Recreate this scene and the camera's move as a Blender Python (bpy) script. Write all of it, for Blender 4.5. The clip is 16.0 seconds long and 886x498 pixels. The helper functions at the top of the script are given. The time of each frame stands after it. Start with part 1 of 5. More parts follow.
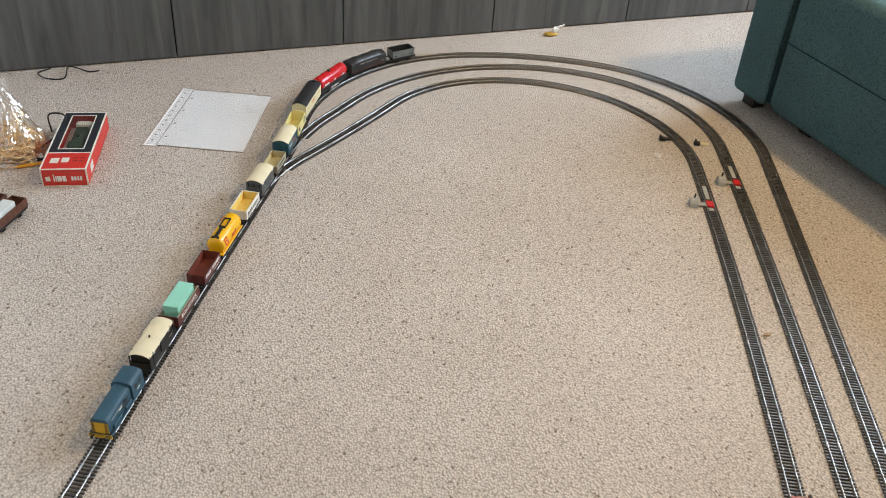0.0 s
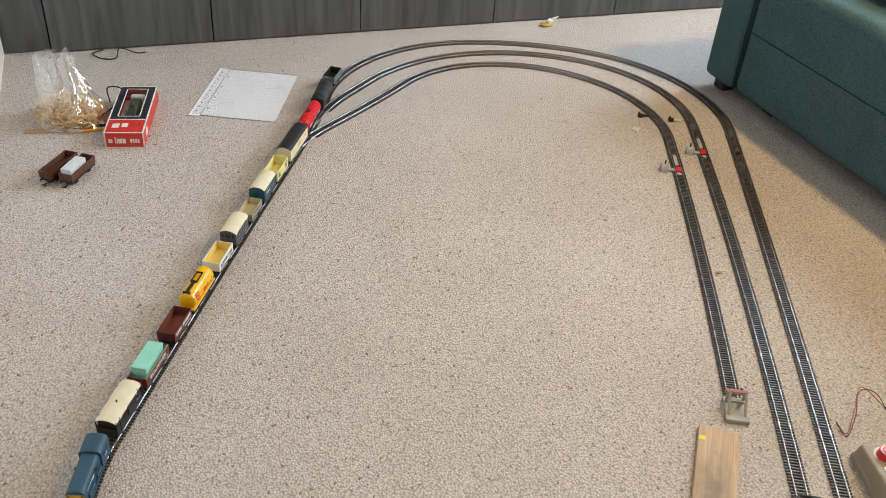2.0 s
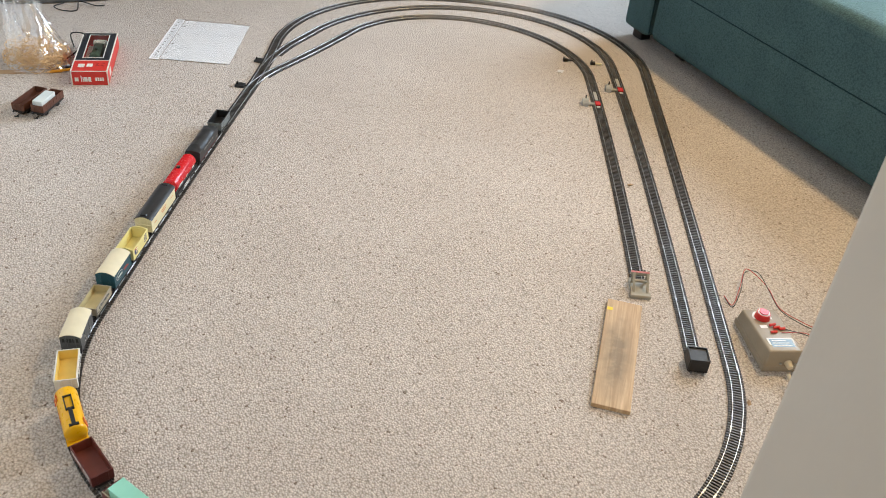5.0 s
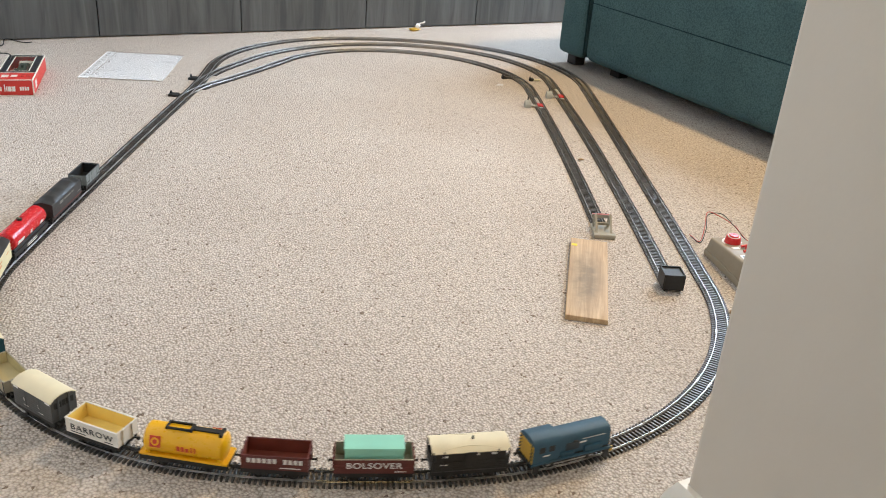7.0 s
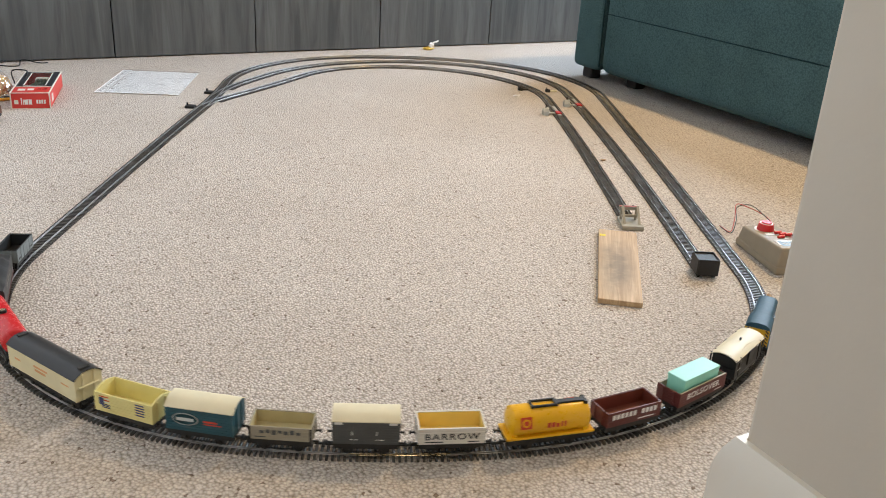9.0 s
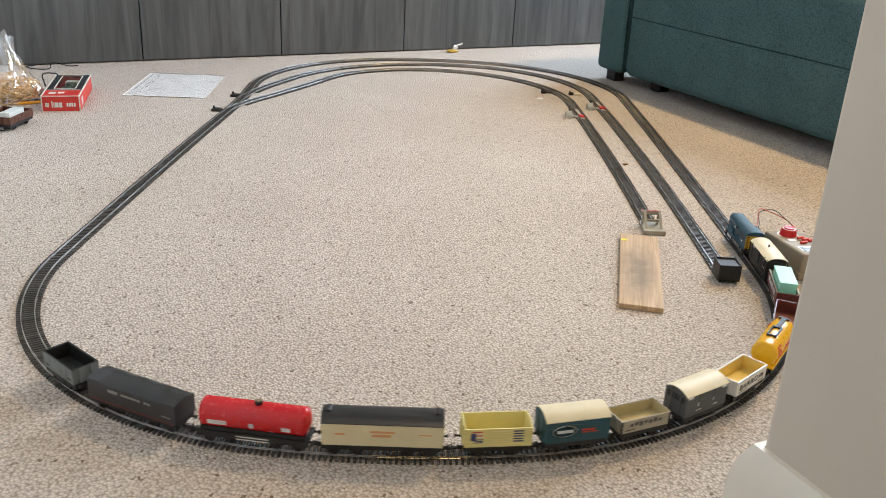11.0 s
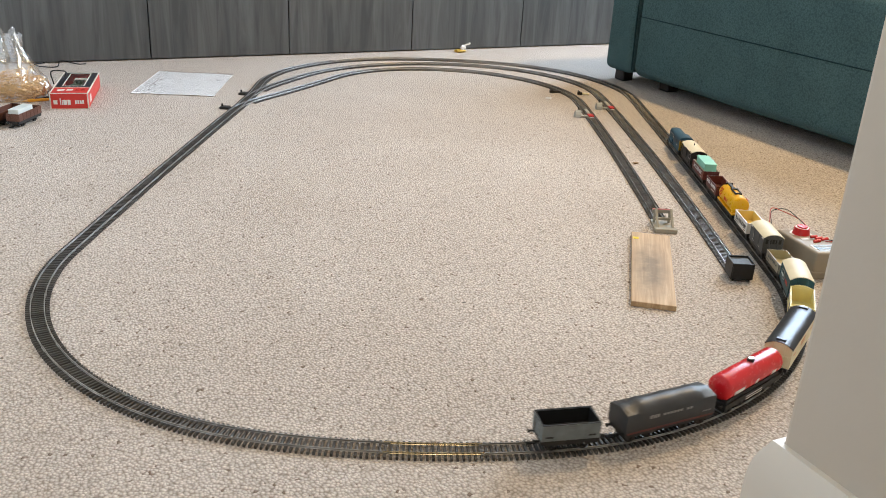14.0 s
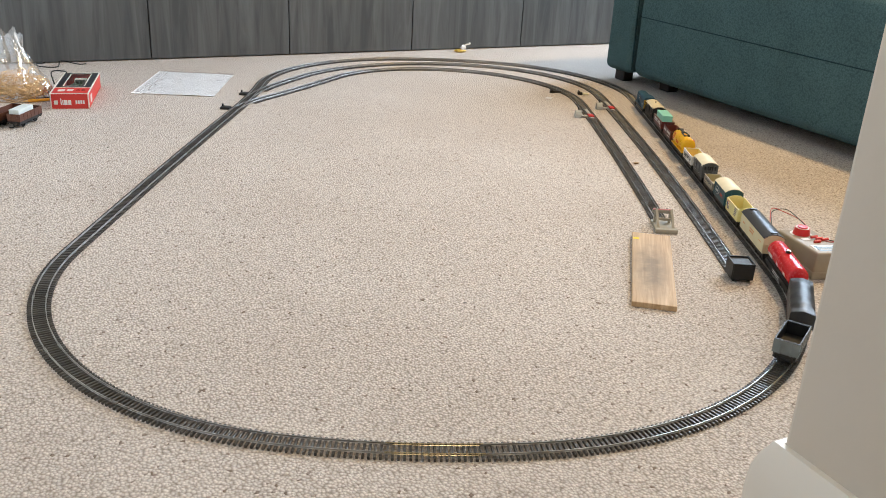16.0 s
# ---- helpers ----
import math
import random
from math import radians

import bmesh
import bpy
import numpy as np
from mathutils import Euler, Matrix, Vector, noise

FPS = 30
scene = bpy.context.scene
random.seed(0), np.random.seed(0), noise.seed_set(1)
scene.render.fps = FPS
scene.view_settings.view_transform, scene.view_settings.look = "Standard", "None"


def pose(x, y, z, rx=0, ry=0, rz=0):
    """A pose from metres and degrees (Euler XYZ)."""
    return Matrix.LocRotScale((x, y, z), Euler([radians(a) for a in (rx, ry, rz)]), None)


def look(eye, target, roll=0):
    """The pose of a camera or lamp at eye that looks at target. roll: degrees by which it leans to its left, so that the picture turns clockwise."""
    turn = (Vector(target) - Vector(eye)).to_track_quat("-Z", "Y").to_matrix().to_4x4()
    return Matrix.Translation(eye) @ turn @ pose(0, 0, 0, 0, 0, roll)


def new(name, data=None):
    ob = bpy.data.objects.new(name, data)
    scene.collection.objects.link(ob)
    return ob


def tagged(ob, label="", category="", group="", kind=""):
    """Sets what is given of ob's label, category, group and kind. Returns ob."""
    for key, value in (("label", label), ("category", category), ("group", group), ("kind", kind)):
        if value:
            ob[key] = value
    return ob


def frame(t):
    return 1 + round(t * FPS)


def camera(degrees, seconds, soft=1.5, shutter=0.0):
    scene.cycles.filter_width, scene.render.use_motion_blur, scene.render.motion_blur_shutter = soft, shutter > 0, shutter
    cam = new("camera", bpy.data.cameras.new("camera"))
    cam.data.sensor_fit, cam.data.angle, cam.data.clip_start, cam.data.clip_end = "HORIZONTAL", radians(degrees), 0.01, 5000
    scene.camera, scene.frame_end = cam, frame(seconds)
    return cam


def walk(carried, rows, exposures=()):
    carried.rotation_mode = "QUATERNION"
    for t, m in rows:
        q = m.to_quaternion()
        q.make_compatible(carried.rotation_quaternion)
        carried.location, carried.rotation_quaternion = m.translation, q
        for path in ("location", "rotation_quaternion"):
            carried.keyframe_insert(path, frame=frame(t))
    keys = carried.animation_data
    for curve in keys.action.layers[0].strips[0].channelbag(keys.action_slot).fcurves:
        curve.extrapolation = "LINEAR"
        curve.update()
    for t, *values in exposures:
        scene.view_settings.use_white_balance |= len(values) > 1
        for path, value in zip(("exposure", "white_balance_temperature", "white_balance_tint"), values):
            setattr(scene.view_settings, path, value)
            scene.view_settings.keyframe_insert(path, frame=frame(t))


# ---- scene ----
cam = camera(53.0, 16.0, 0.9, 0.5)
PATH = [
    (0, (0.138, 0.855, 0.969), (-0.115, 2.468, -0.187), 4.2),
    (0.5, (0.161, 0.792, 0.987), (-0.093, 2.404, -0.169), 4.2),
    (1, (0.178, 0.729, 1.005), (-0.078, 2.339, -0.154), 4.4),
    (1.5, (0.182, 0.639, 1.027), (-0.076, 2.248, -0.132), 4.5),
    (2, (0.19, 0.558, 1.055), (-0.07, 2.169, -0.101), 4.6),
    (2.5, (0.216, 0.49, 1.079), (-0.04, 2.103, -0.074), 4.9),
    (3, (0.231, 0.433, 1.103), (-0.023, 2.046, -0.052), 5.0),
    (3.5, (0.246, 0.402, 1.095), (-0.008, 2.015, -0.059), 5.0),
    (4, (0.243, 0.374, 1.09), (0.041, 1.965, -0.105), 5.2),
    (4.2, (0.256, 0.365, 1.087), (0.068, 1.952, -0.116), 5.1),
    (6.3, (0.267, 0.181, 0.8), (0.173, 1.921, -0.182), 6.7),
    (6.5, (0.275, 0.182, 0.746), (0.198, 1.94, -0.205), 6.0),
    (7, (0.275, 0.185, 0.661), (0.221, 1.991, -0.197), 4.6),
    (7.5, (0.264, 0.187, 0.605), (0.21, 2.01, -0.218), 3.6),
    (8, (0.254, 0.188, 0.572), (0.196, 2.017, -0.236), 3.5),
    (8.5, (0.252, 0.187, 0.564), (0.174, 2.026, -0.218), 3.4),
    (9, (0.255, 0.181, 0.563), (0.171, 2.025, -0.206), 3.3),
    (9.5, (0.256, 0.176, 0.562), (0.17, 2.022, -0.202), 3.3),
    (10, (0.253, 0.174, 0.563), (0.153, 2.02, -0.201), 3.2),
    (10.2, (0.261, 0.17, 0.575), (0.138, 2.01, -0.198), 3.1),
    (12.5, (0.247, 0.175, 0.566), (0.104, 2.017, -0.2), 3.0),
    (13, (0.249, 0.175, 0.562), (0.104, 2.017, -0.203), 3.1),
    (13.5, (0.247, 0.177, 0.561), (0.103, 2.018, -0.205), 3.1),
    (14, (0.247, 0.175, 0.562), (0.101, 2.017, -0.205), 3.1),
    (14.5, (0.247, 0.175, 0.562), (0.101, 2.016, -0.205), 3.1),
    (15, (0.248, 0.175, 0.564), (0.102, 2.016, -0.203), 3.0),
    (15.5, (0.248, 0.176, 0.561), (0.101, 2.018, -0.204), 3.1),
    (16, (0.245, 0.174, 0.564), (0.1, 2.015, -0.204), 3.1),
]
walk(cam, [(t, look(eye, target, roll)) for t, eye, target, roll in PATH],
     [(0, -0.47, 6600, 10), (4.2, -0.36, 6500, 10), (6.4, -0.09, 6380, 10), (9, -0.18, 6380, 10), (12.5, -0.19, 6360, 10), (16, -0.14, 6360, 10)])

# ---- light ----
world = bpy.data.worlds.new("sky")
scene.world = world
world.use_nodes = True
wn = world.node_tree.nodes
sky = wn.new("ShaderNodeTexSky")
sky.sky_type = "NISHITA"
sky.sun_disc = False
sky.sun_elevation, sky.sun_rotation = radians(38), radians(120)
world.node_tree.links.new(sky.outputs[0], wn["Background"].inputs[0])
wn["Background"].inputs[1].default_value = 0.12

# The room stands askew to the oval: u runs along the cupboard fronts, w away from the door.
TURN = 31.05
CU, SU = math.cos(radians(TURN)), math.sin(radians(TURN))
ORIGIN = (-0.532, 3.085)
ROOM_RIGHT, ROOM_BACK, ROOM_LEFT, ROOM_NEAR, ROOM_HIGH = 2.35, 0.5, -1.02, -3.9, 2.4


def room(u, w, z=0.0):
    return Vector((ORIGIN[0] + u * CU - w * SU, ORIGIN[1] + u * SU + w * CU, z))


def room_pose(u, w, z=0.0, turn=0.0):
    return Matrix.Translation(room(u, w, z)) @ pose(0, 0, 0, 0, 0, TURN + turn)


def area_lamp(name, m, sx, sy, power, color, spread=180):
    data = bpy.data.lights.new(name, "AREA")
    data.shape, data.size, data.size_y, data.energy, data.color = "RECTANGLE", sx, sy, power, color
    data.spread = radians(spread)
    ob = new(name, data)
    ob.matrix_world = m
    return ob


WIN_W0, WIN_W1, WIN_Z0, WIN_Z1 = -1.45, 0.2, 0.55, 1.95
area_lamp("window_daylight", look(room(ROOM_RIGHT - 0.02, (WIN_W0 + WIN_W1) / 2, (WIN_Z0 + WIN_Z1) / 2), room(-0.5, -0.88, 0.1)),
          WIN_W1 - WIN_W0, WIN_Z1 - WIN_Z0, 80, (0.66, 0.82, 1.0), 120)
area_lamp("ceiling_lamp", look(room(1.34, -1.40, 2.33), room(1.34, -1.401, 0)), 0.15, 0.15, 39, (1.0, 0.70, 0.34), 160)
# weak warm fill, added unseen to brighten the carpet on the camera's side
area_lamp("near_fill_light", look(room(-0.62, -3.1, 2.33), room(-0.62, -3.101, 0)), 0.3, 0.3, 6, (1.0, 0.82, 0.58))


# ---- materials ----
def material(name, color, rough=0.6, metal=0.0, vary=0.12, scale=40.0, bump=0.0, bump_scale=200.0, random_tint=0.0, coat=0.0):
    m = bpy.data.materials.new(name)
    m.use_nodes = True
    n, l = m.node_tree.nodes, m.node_tree.links
    b = n["Principled BSDF"]
    b.inputs["Roughness"].default_value = rough
    b.inputs["Metallic"].default_value = metal
    b.inputs["Coat Weight"].default_value = coat
    tc = n.new("ShaderNodeTexCoord")
    tex = n.new("ShaderNodeTexNoise")
    tex.inputs["Scale"].default_value, tex.inputs["Detail"].default_value = scale, 6
    l.new(tc.outputs["Object"], tex.inputs["Vector"])
    ramp = n.new("ShaderNodeValToRGB")
    c = Vector(color)
    ramp.color_ramp.elements[0].position, ramp.color_ramp.elements[1].position = 0.3, 0.7
    ramp.color_ramp.elements[0].color = (*(c * (1 - vary)), 1)
    ramp.color_ramp.elements[1].color = (*[min(1, v * (1 + vary)) for v in c], 1)
    l.new(tex.outputs["Fac"], ramp.inputs[0])
    out = ramp.outputs[0]
    if random_tint:
        info = n.new("ShaderNodeObjectInfo")
        hsv = n.new("ShaderNodeHueSaturation")
        rng = n.new("ShaderNodeMapRange")
        rng.inputs["To Min"].default_value, rng.inputs["To Max"].default_value = 1 - random_tint, 1 + random_tint
        l.new(info.outputs["Random"], rng.inputs["Value"])
        l.new(rng.outputs[0], hsv.inputs["Value"])
        l.new(out, hsv.inputs["Color"])
        out = hsv.outputs[0]
    l.new(out, b.inputs["Base Color"])
    fine = n.new("ShaderNodeTexNoise")
    fine.inputs["Scale"].default_value, fine.inputs["Detail"].default_value = bump_scale, 4
    l.new(tc.outputs["Object"], fine.inputs["Vector"])
    wear = n.new("ShaderNodeMapRange")
    wear.inputs["To Min"].default_value, wear.inputs["To Max"].default_value = max(0.02, rough - 0.12), min(1, rough + 0.12)
    l.new(fine.outputs["Fac"], wear.inputs["Value"])
    l.new(wear.outputs[0], b.inputs["Roughness"])
    if bump:
        bm_ = n.new("ShaderNodeBump")
        bm_.inputs["Strength"].default_value, bm_.inputs["Distance"].default_value = bump, 0.002
        l.new(fine.outputs["Fac"], bm_.inputs["Height"])
        l.new(bm_.outputs[0], b.inputs["Normal"])
    return m


def carpet_material():
    m = bpy.data.materials.new("loop_pile_carpet")
    m.use_nodes = True
    n, l = m.node_tree.nodes, m.node_tree.links
    b = n["Principled BSDF"]
    b.inputs["Roughness"].default_value = 0.95
    b.inputs["Specular IOR Level"].default_value = 0.1
    tc = n.new("ShaderNodeTexCoord")
    warp = n.new("ShaderNodeTexNoise")
    warp.inputs["Scale"].default_value = 70
    l.new(tc.outputs["Object"], warp.inputs["Vector"])
    mix = n.new("ShaderNodeMix")
    mix.data_type = "VECTOR"
    mix.inputs["Factor"].default_value = 0.004
    l.new(tc.outputs["Object"], mix.inputs[4])
    l.new(warp.outputs["Color"], mix.inputs[5])
    loops = n.new("ShaderNodeTexVoronoi")
    loops.inputs["Scale"].default_value = 275
    l.new(mix.outputs[1], loops.inputs["Vector"])
    # loops: light crowns, with the shade of the gaps between painted in darker
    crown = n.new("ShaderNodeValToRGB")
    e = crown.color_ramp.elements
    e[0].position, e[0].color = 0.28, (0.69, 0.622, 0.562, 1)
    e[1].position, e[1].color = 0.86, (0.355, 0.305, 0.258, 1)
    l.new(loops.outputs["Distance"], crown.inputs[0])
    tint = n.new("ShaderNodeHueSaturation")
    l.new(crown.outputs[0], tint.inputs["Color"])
    sep = n.new("ShaderNodeSeparateColor")
    l.new(loops.outputs["Color"], sep.inputs[0])
    val = n.new("ShaderNodeMapRange")
    val.inputs["To Min"].default_value, val.inputs["To Max"].default_value = 0.87, 1.10
    l.new(sep.outputs[0], val.inputs["Value"])
    l.new(val.outputs[0], tint.inputs["Value"])
    # single dark loops strewn about
    fr = n.new("ShaderNodeValToRGB")
    fr.color_ramp.interpolation = "EASE"
    fr.color_ramp.elements[0].position, fr.color_ramp.elements[0].color = 0.003, (0.40, 0.34, 0.30, 1)
    fr.color_ramp.elements[1].position, fr.color_ramp.elements[1].color = 0.016, (1, 1, 1, 1)
    l.new(sep.outputs[1], fr.inputs[0])
    soil = n.new("ShaderNodeTexNoise")
    soil.inputs["Scale"].default_value, soil.inputs["Detail"].default_value = 3.0, 5
    l.new(tc.outputs["Object"], soil.inputs["Vector"])
    sr = n.new("ShaderNodeValToRGB")
    sr.color_ramp.elements[0].position, sr.color_ramp.elements[0].color = 0.3, (0.90, 0.885, 0.87, 1)
    sr.color_ramp.elements[1].position, sr.color_ramp.elements[1].color = 0.7, (1, 1, 1, 1)
    l.new(soil.outputs["Fac"], sr.inputs[0])
    m1, m2 = n.new("ShaderNodeMix"), n.new("ShaderNodeMix")
    for q in (m1, m2):
        q.data_type, q.blend_type = "RGBA", "MULTIPLY"
        q.inputs["Factor"].default_value = 1
    l.new(tint.outputs[0], m1.inputs[6])
    l.new(fr.outputs[0], m1.inputs[7])
    l.new(m1.outputs[2], m2.inputs[6])
    l.new(sr.outputs[0], m2.inputs[7])
    l.new(m2.outputs[2], b.inputs["Base Color"])
    bp = n.new("ShaderNodeBump")
    bp.invert = True
    bp.inputs["Strength"].default_value, bp.inputs["Distance"].default_value = 0.65, 0.003
    l.new(loops.outputs["Distance"], bp.inputs["Height"])
    l.new(bp.outputs[0], b.inputs["Normal"])
    return m


def grained_material(name, dark, light, stretch, rough, bump=0.15, knots=2.0):
    """Wood: bands drawn out along one axis."""
    m = bpy.data.materials.new(name)
    m.use_nodes = True
    n, l = m.node_tree.nodes, m.node_tree.links
    b = n["Principled BSDF"]
    b.inputs["Roughness"].default_value = rough
    tc = n.new("ShaderNodeTexCoord")
    mp = n.new("ShaderNodeMapping")
    mp.inputs["Scale"].default_value = stretch
    info = n.new("ShaderNodeObjectInfo")
    l.new(info.outputs["Random"], mp.inputs["Location"])
    l.new(tc.outputs["Object"], mp.inputs["Vector"])
    big = n.new("ShaderNodeTexNoise")
    big.inputs["Scale"].default_value, big.inputs["Detail"].default_value, big.inputs["Distortion"].default_value = knots, 8, 1.2
    big.inputs["Roughness"].default_value = 0.62
    l.new(mp.outputs[0], big.inputs["Vector"])
    ramp = n.new("ShaderNodeValToRGB")
    ramp.color_ramp.elements[0].position, ramp.color_ramp.elements[0].color = 0.34, (*dark, 1)
    ramp.color_ramp.elements[1].position, ramp.color_ramp.elements[1].color = 0.66, (*light, 1)
    l.new(big.outputs["Fac"], ramp.inputs[0])
    l.new(ramp.outputs[0], b.inputs["Base Color"])
    bp = n.new("ShaderNodeBump")
    bp.inputs["Strength"].default_value, bp.inputs["Distance"].default_value = bump, 0.001
    l.new(big.outputs["Fac"], bp.inputs["Height"])
    l.new(bp.outputs[0], b.inputs["Normal"])
    return m


def fabric_material(name, color):
    m = material(name, color, 0.95, 0, 0.1, 9, 0, 200)
    n, l = m.node_tree.nodes, m.node_tree.links
    b = n["Principled BSDF"]
    b.inputs["Specular IOR Level"].default_value = 0.15
    tc = n.new("ShaderNodeTexCoord")
    weave = n.new("ShaderNodeTexVoronoi")
    weave.inputs["Scale"].default_value = 250
    l.new(tc.outputs["Object"], weave.inputs["Vector"])
    old = b.inputs["Base Color"].links[0].from_socket
    mx = n.new("ShaderNodeMix")
    mx.data_type, mx.blend_type = "RGBA", "MULTIPLY"
    mx.inputs["Factor"].default_value = 0.8
    rr = n.new("ShaderNodeValToRGB")
    rr.color_ramp.elements[0].color, rr.color_ramp.elements[1].color = (1.0, 1.0, 1.0, 1), (0.38, 0.42, 0.42, 1)
    l.new(weave.outputs["Distance"], rr.inputs[0])
    l.new(old, mx.inputs[6])
    l.new(rr.outputs[0], mx.inputs[7])
    l.new(mx.outputs[2], b.inputs["Base Color"])
    bp = n.new("ShaderNodeBump")
    bp.invert = True
    bp.inputs["Strength"].default_value, bp.inputs["Distance"].default_value = 0.5, 0.001
    l.new(weave.outputs["Distance"], bp.inputs["Height"])
    l.new(bp.outputs[0], b.inputs["Normal"])
    return m


def clear_material(name, rough, alpha, color=(1, 1, 1)):
    m = bpy.data.materials.new(name)
    m.use_nodes = True
    n, l = m.node_tree.nodes, m.node_tree.links
    out = n["Material Output"]
    n.remove(n["Principled BSDF"])
    glossy, clear, mixer = n.new("ShaderNodeBsdfGlossy"), n.new("ShaderNodeBsdfTransparent"), n.new("ShaderNodeMixShader")
    glossy.inputs["Roughness"].default_value = rough
    glossy.inputs["Color"].default_value = (*color, 1)
    fres = n.new("ShaderNodeLayerWeight")
    fres.inputs["Blend"].default_value = 0.25
    add = n.new("ShaderNodeMath")
    add.operation = "MULTIPLY_ADD"
    add.inputs[1].default_value, add.inputs[2].default_value = 0.35, alpha
    l.new(fres.outputs["Facing"], add.inputs[0])
    l.new(add.outputs[0], mixer.inputs[0])
    l.new(clear.outputs[0], mixer.inputs[1])
    l.new(glossy.outputs[0], mixer.inputs[2])
    l.new(mixer.outputs[0], out.inputs[0])
    return m


M_CARPET = carpet_material()
M_CUPBOARD = grained_material("grey_oak_laminate", (0.062, 0.066, 0.068), (0.125, 0.13, 0.132), (9, 9, 0.7), 0.5, 0.1, 3.0)
M_GAP_SHADE = material("door_gap_shade", (0.02, 0.02, 0.02), 0.8)
M_WALL = material("painted_plaster", (0.62, 0.56, 0.475), 0.85, 0, 0.03, 6, 0.12, 120)
M_WHITE_WALL = material("white_painted_plaster", (0.78, 0.79, 0.8), 0.8, 0, 0.03, 6, 0.1, 120)
M_SKIRT = material("white_gloss_skirting", (0.78, 0.74, 0.66), 0.35, 0, 0.03, 8, 0.05, 60)
M_CEILING = material("white_ceiling_paint", (0.74, 0.73, 0.70), 0.9, 0, 0.03, 5)
M_SOFA = fabric_material("teal_woven_fabric", (0.086, 0.155, 0.165))
M_SOFA_SEAM = fabric_material("teal_piping", (0.026, 0.06, 0.07))
M_LEG = material("dark_stained_leg", (0.018, 0.013, 0.011), 0.5)
M_SLEEPER = material("black_plastic_sleeper", (0.080, 0.073, 0.066), 0.38, 0, 0.25, 90, 0.1, 300, 0.35)
M_RAIL = material("nickel_silver_rail", (0.42, 0.41, 0.39), 0.36, 1.0, 0.3, 60, 0, 200)
M_BRASS_RAIL = material("brassy_rail", (0.70, 0.60, 0.40), 0.22, 1.0, 0.2, 60)
M_BLACK = material("black_moulded_plastic", (0.012, 0.012, 0.012), 0.55, 0, 0.2, 80, 0.05, 300)
M_STEEL = material("bright_wheel_steel", (0.45, 0.44, 0.42), 0.35, 1.0, 0.2, 80)
M_BLUE = material("rail_blue_plastic", (0.022, 0.074, 0.115), 0.58, 0, 0.12, 60, 0.06, 250)
M_BLUE_DARK = material("dark_blue_grille", (0.012, 0.03, 0.045), 0.5)
M_YELLOW_END = material("warning_yellow", (0.62, 0.36, 0.02), 0.45, 0, 0.1, 60)
M_CREAM_ROOF = material("cream_roof_plastic", (0.74, 0.66, 0.46), 0.5, 0, 0.06, 40, 0.04, 200)
M_CREAM = material("cream_wagon_plastic", (0.72, 0.64, 0.40), 0.42, 0, 0.06, 40, 0.04, 200)
M_LEMON = material("pale_yellow_plastic", (0.78, 0.68, 0.28), 0.42, 0, 0.06, 40, 0.04, 200)
M_WHITE = material("white_wagon_plastic", (0.76, 0.73, 0.66), 0.4, 0, 0.06, 40, 0.04, 200)
M_YELLOW_IN = material("yellow_inside", (0.84, 0.62, 0.17), 0.5, 0, 0.06, 40)
M_MAROON = material("maroon_wagon_plastic", (0.105, 0.020, 0.017), 0.45, 0, 0.15, 50, 0.05, 250)
M_MAROON_IN = material("red_brown_inside", (0.17, 0.038, 0.022), 0.55, 0, 0.15, 50)
M_BROWN = material("brown_wagon_plastic", (0.11, 0.04, 0.022), 0.5, 0, 0.15, 50, 0.05, 250)
M_MINT = material("mint_container", (0.29, 0.66, 0.52), 0.4, 0, 0.05, 30, 0.03, 200)
M_PALE_LOAD = material("pale_grey_container", (0.62, 0.66, 0.64), 0.5, 0, 0.05, 30)
M_TANK = material("yellow_tank_plastic", (0.83, 0.44, 0.004), 0.3, 0, 0.05, 30, 0.02, 200)
M_RED_TANK = material("red_tank_plastic", (0.58, 0.012, 0.018), 0.25, 0, 0.06, 30, 0.02, 200)
M_RED_MARK = material("red_marking", (0.6, 0.05, 0.02), 0.5)
M_WHITE_MARK = material("white_marking", (0.75, 0.73, 0.70), 0.5)
M_DIM_MARK = material("faded_grey_marking", (0.27, 0.26, 0.24), 0.6)
M_BLACK_MARK = material("black_marking", (0.02, 0.02, 0.02), 0.5)
M_ORANGE_MARK = material("orange_marking", (0.70, 0.34, 0.14), 0.5)
M_BLUE_MARK = material("navy_marking", (0.05, 0.06, 0.16), 0.5)
M_GREY_VAN = material("dark_grey_van", (0.075, 0.078, 0.078), 0.5, 0, 0.12, 50, 0.05, 250)
M_BEIGE = material("stone_wagon_plastic", (0.36, 0.32, 0.235), 0.5, 0, 0.1, 50, 0.05, 250)
M_BEIGE_IN = material("straw_inside", (0.52, 0.44, 0.24), 0.55, 0, 0.1, 50)
M_TEAL = material("deep_teal_van", (0.014, 0.075, 0.098), 0.4, 0, 0.1, 50, 0.04, 250)
M_ROOF_BLACK = material("semi_gloss_black_roof", (0.022, 0.022, 0.024), 0.33, 0, 0.15, 40)
M_TARP = material("black_tarpaulin_moulding", (0.026, 0.026, 0.027), 0.42, 0, 0.2, 30, 0.3, 60)
M_MINERAL = material("grey_mineral_wagon", (0.17, 0.19, 0.19), 0.5, 0, 0.2, 60, 0.05, 250)


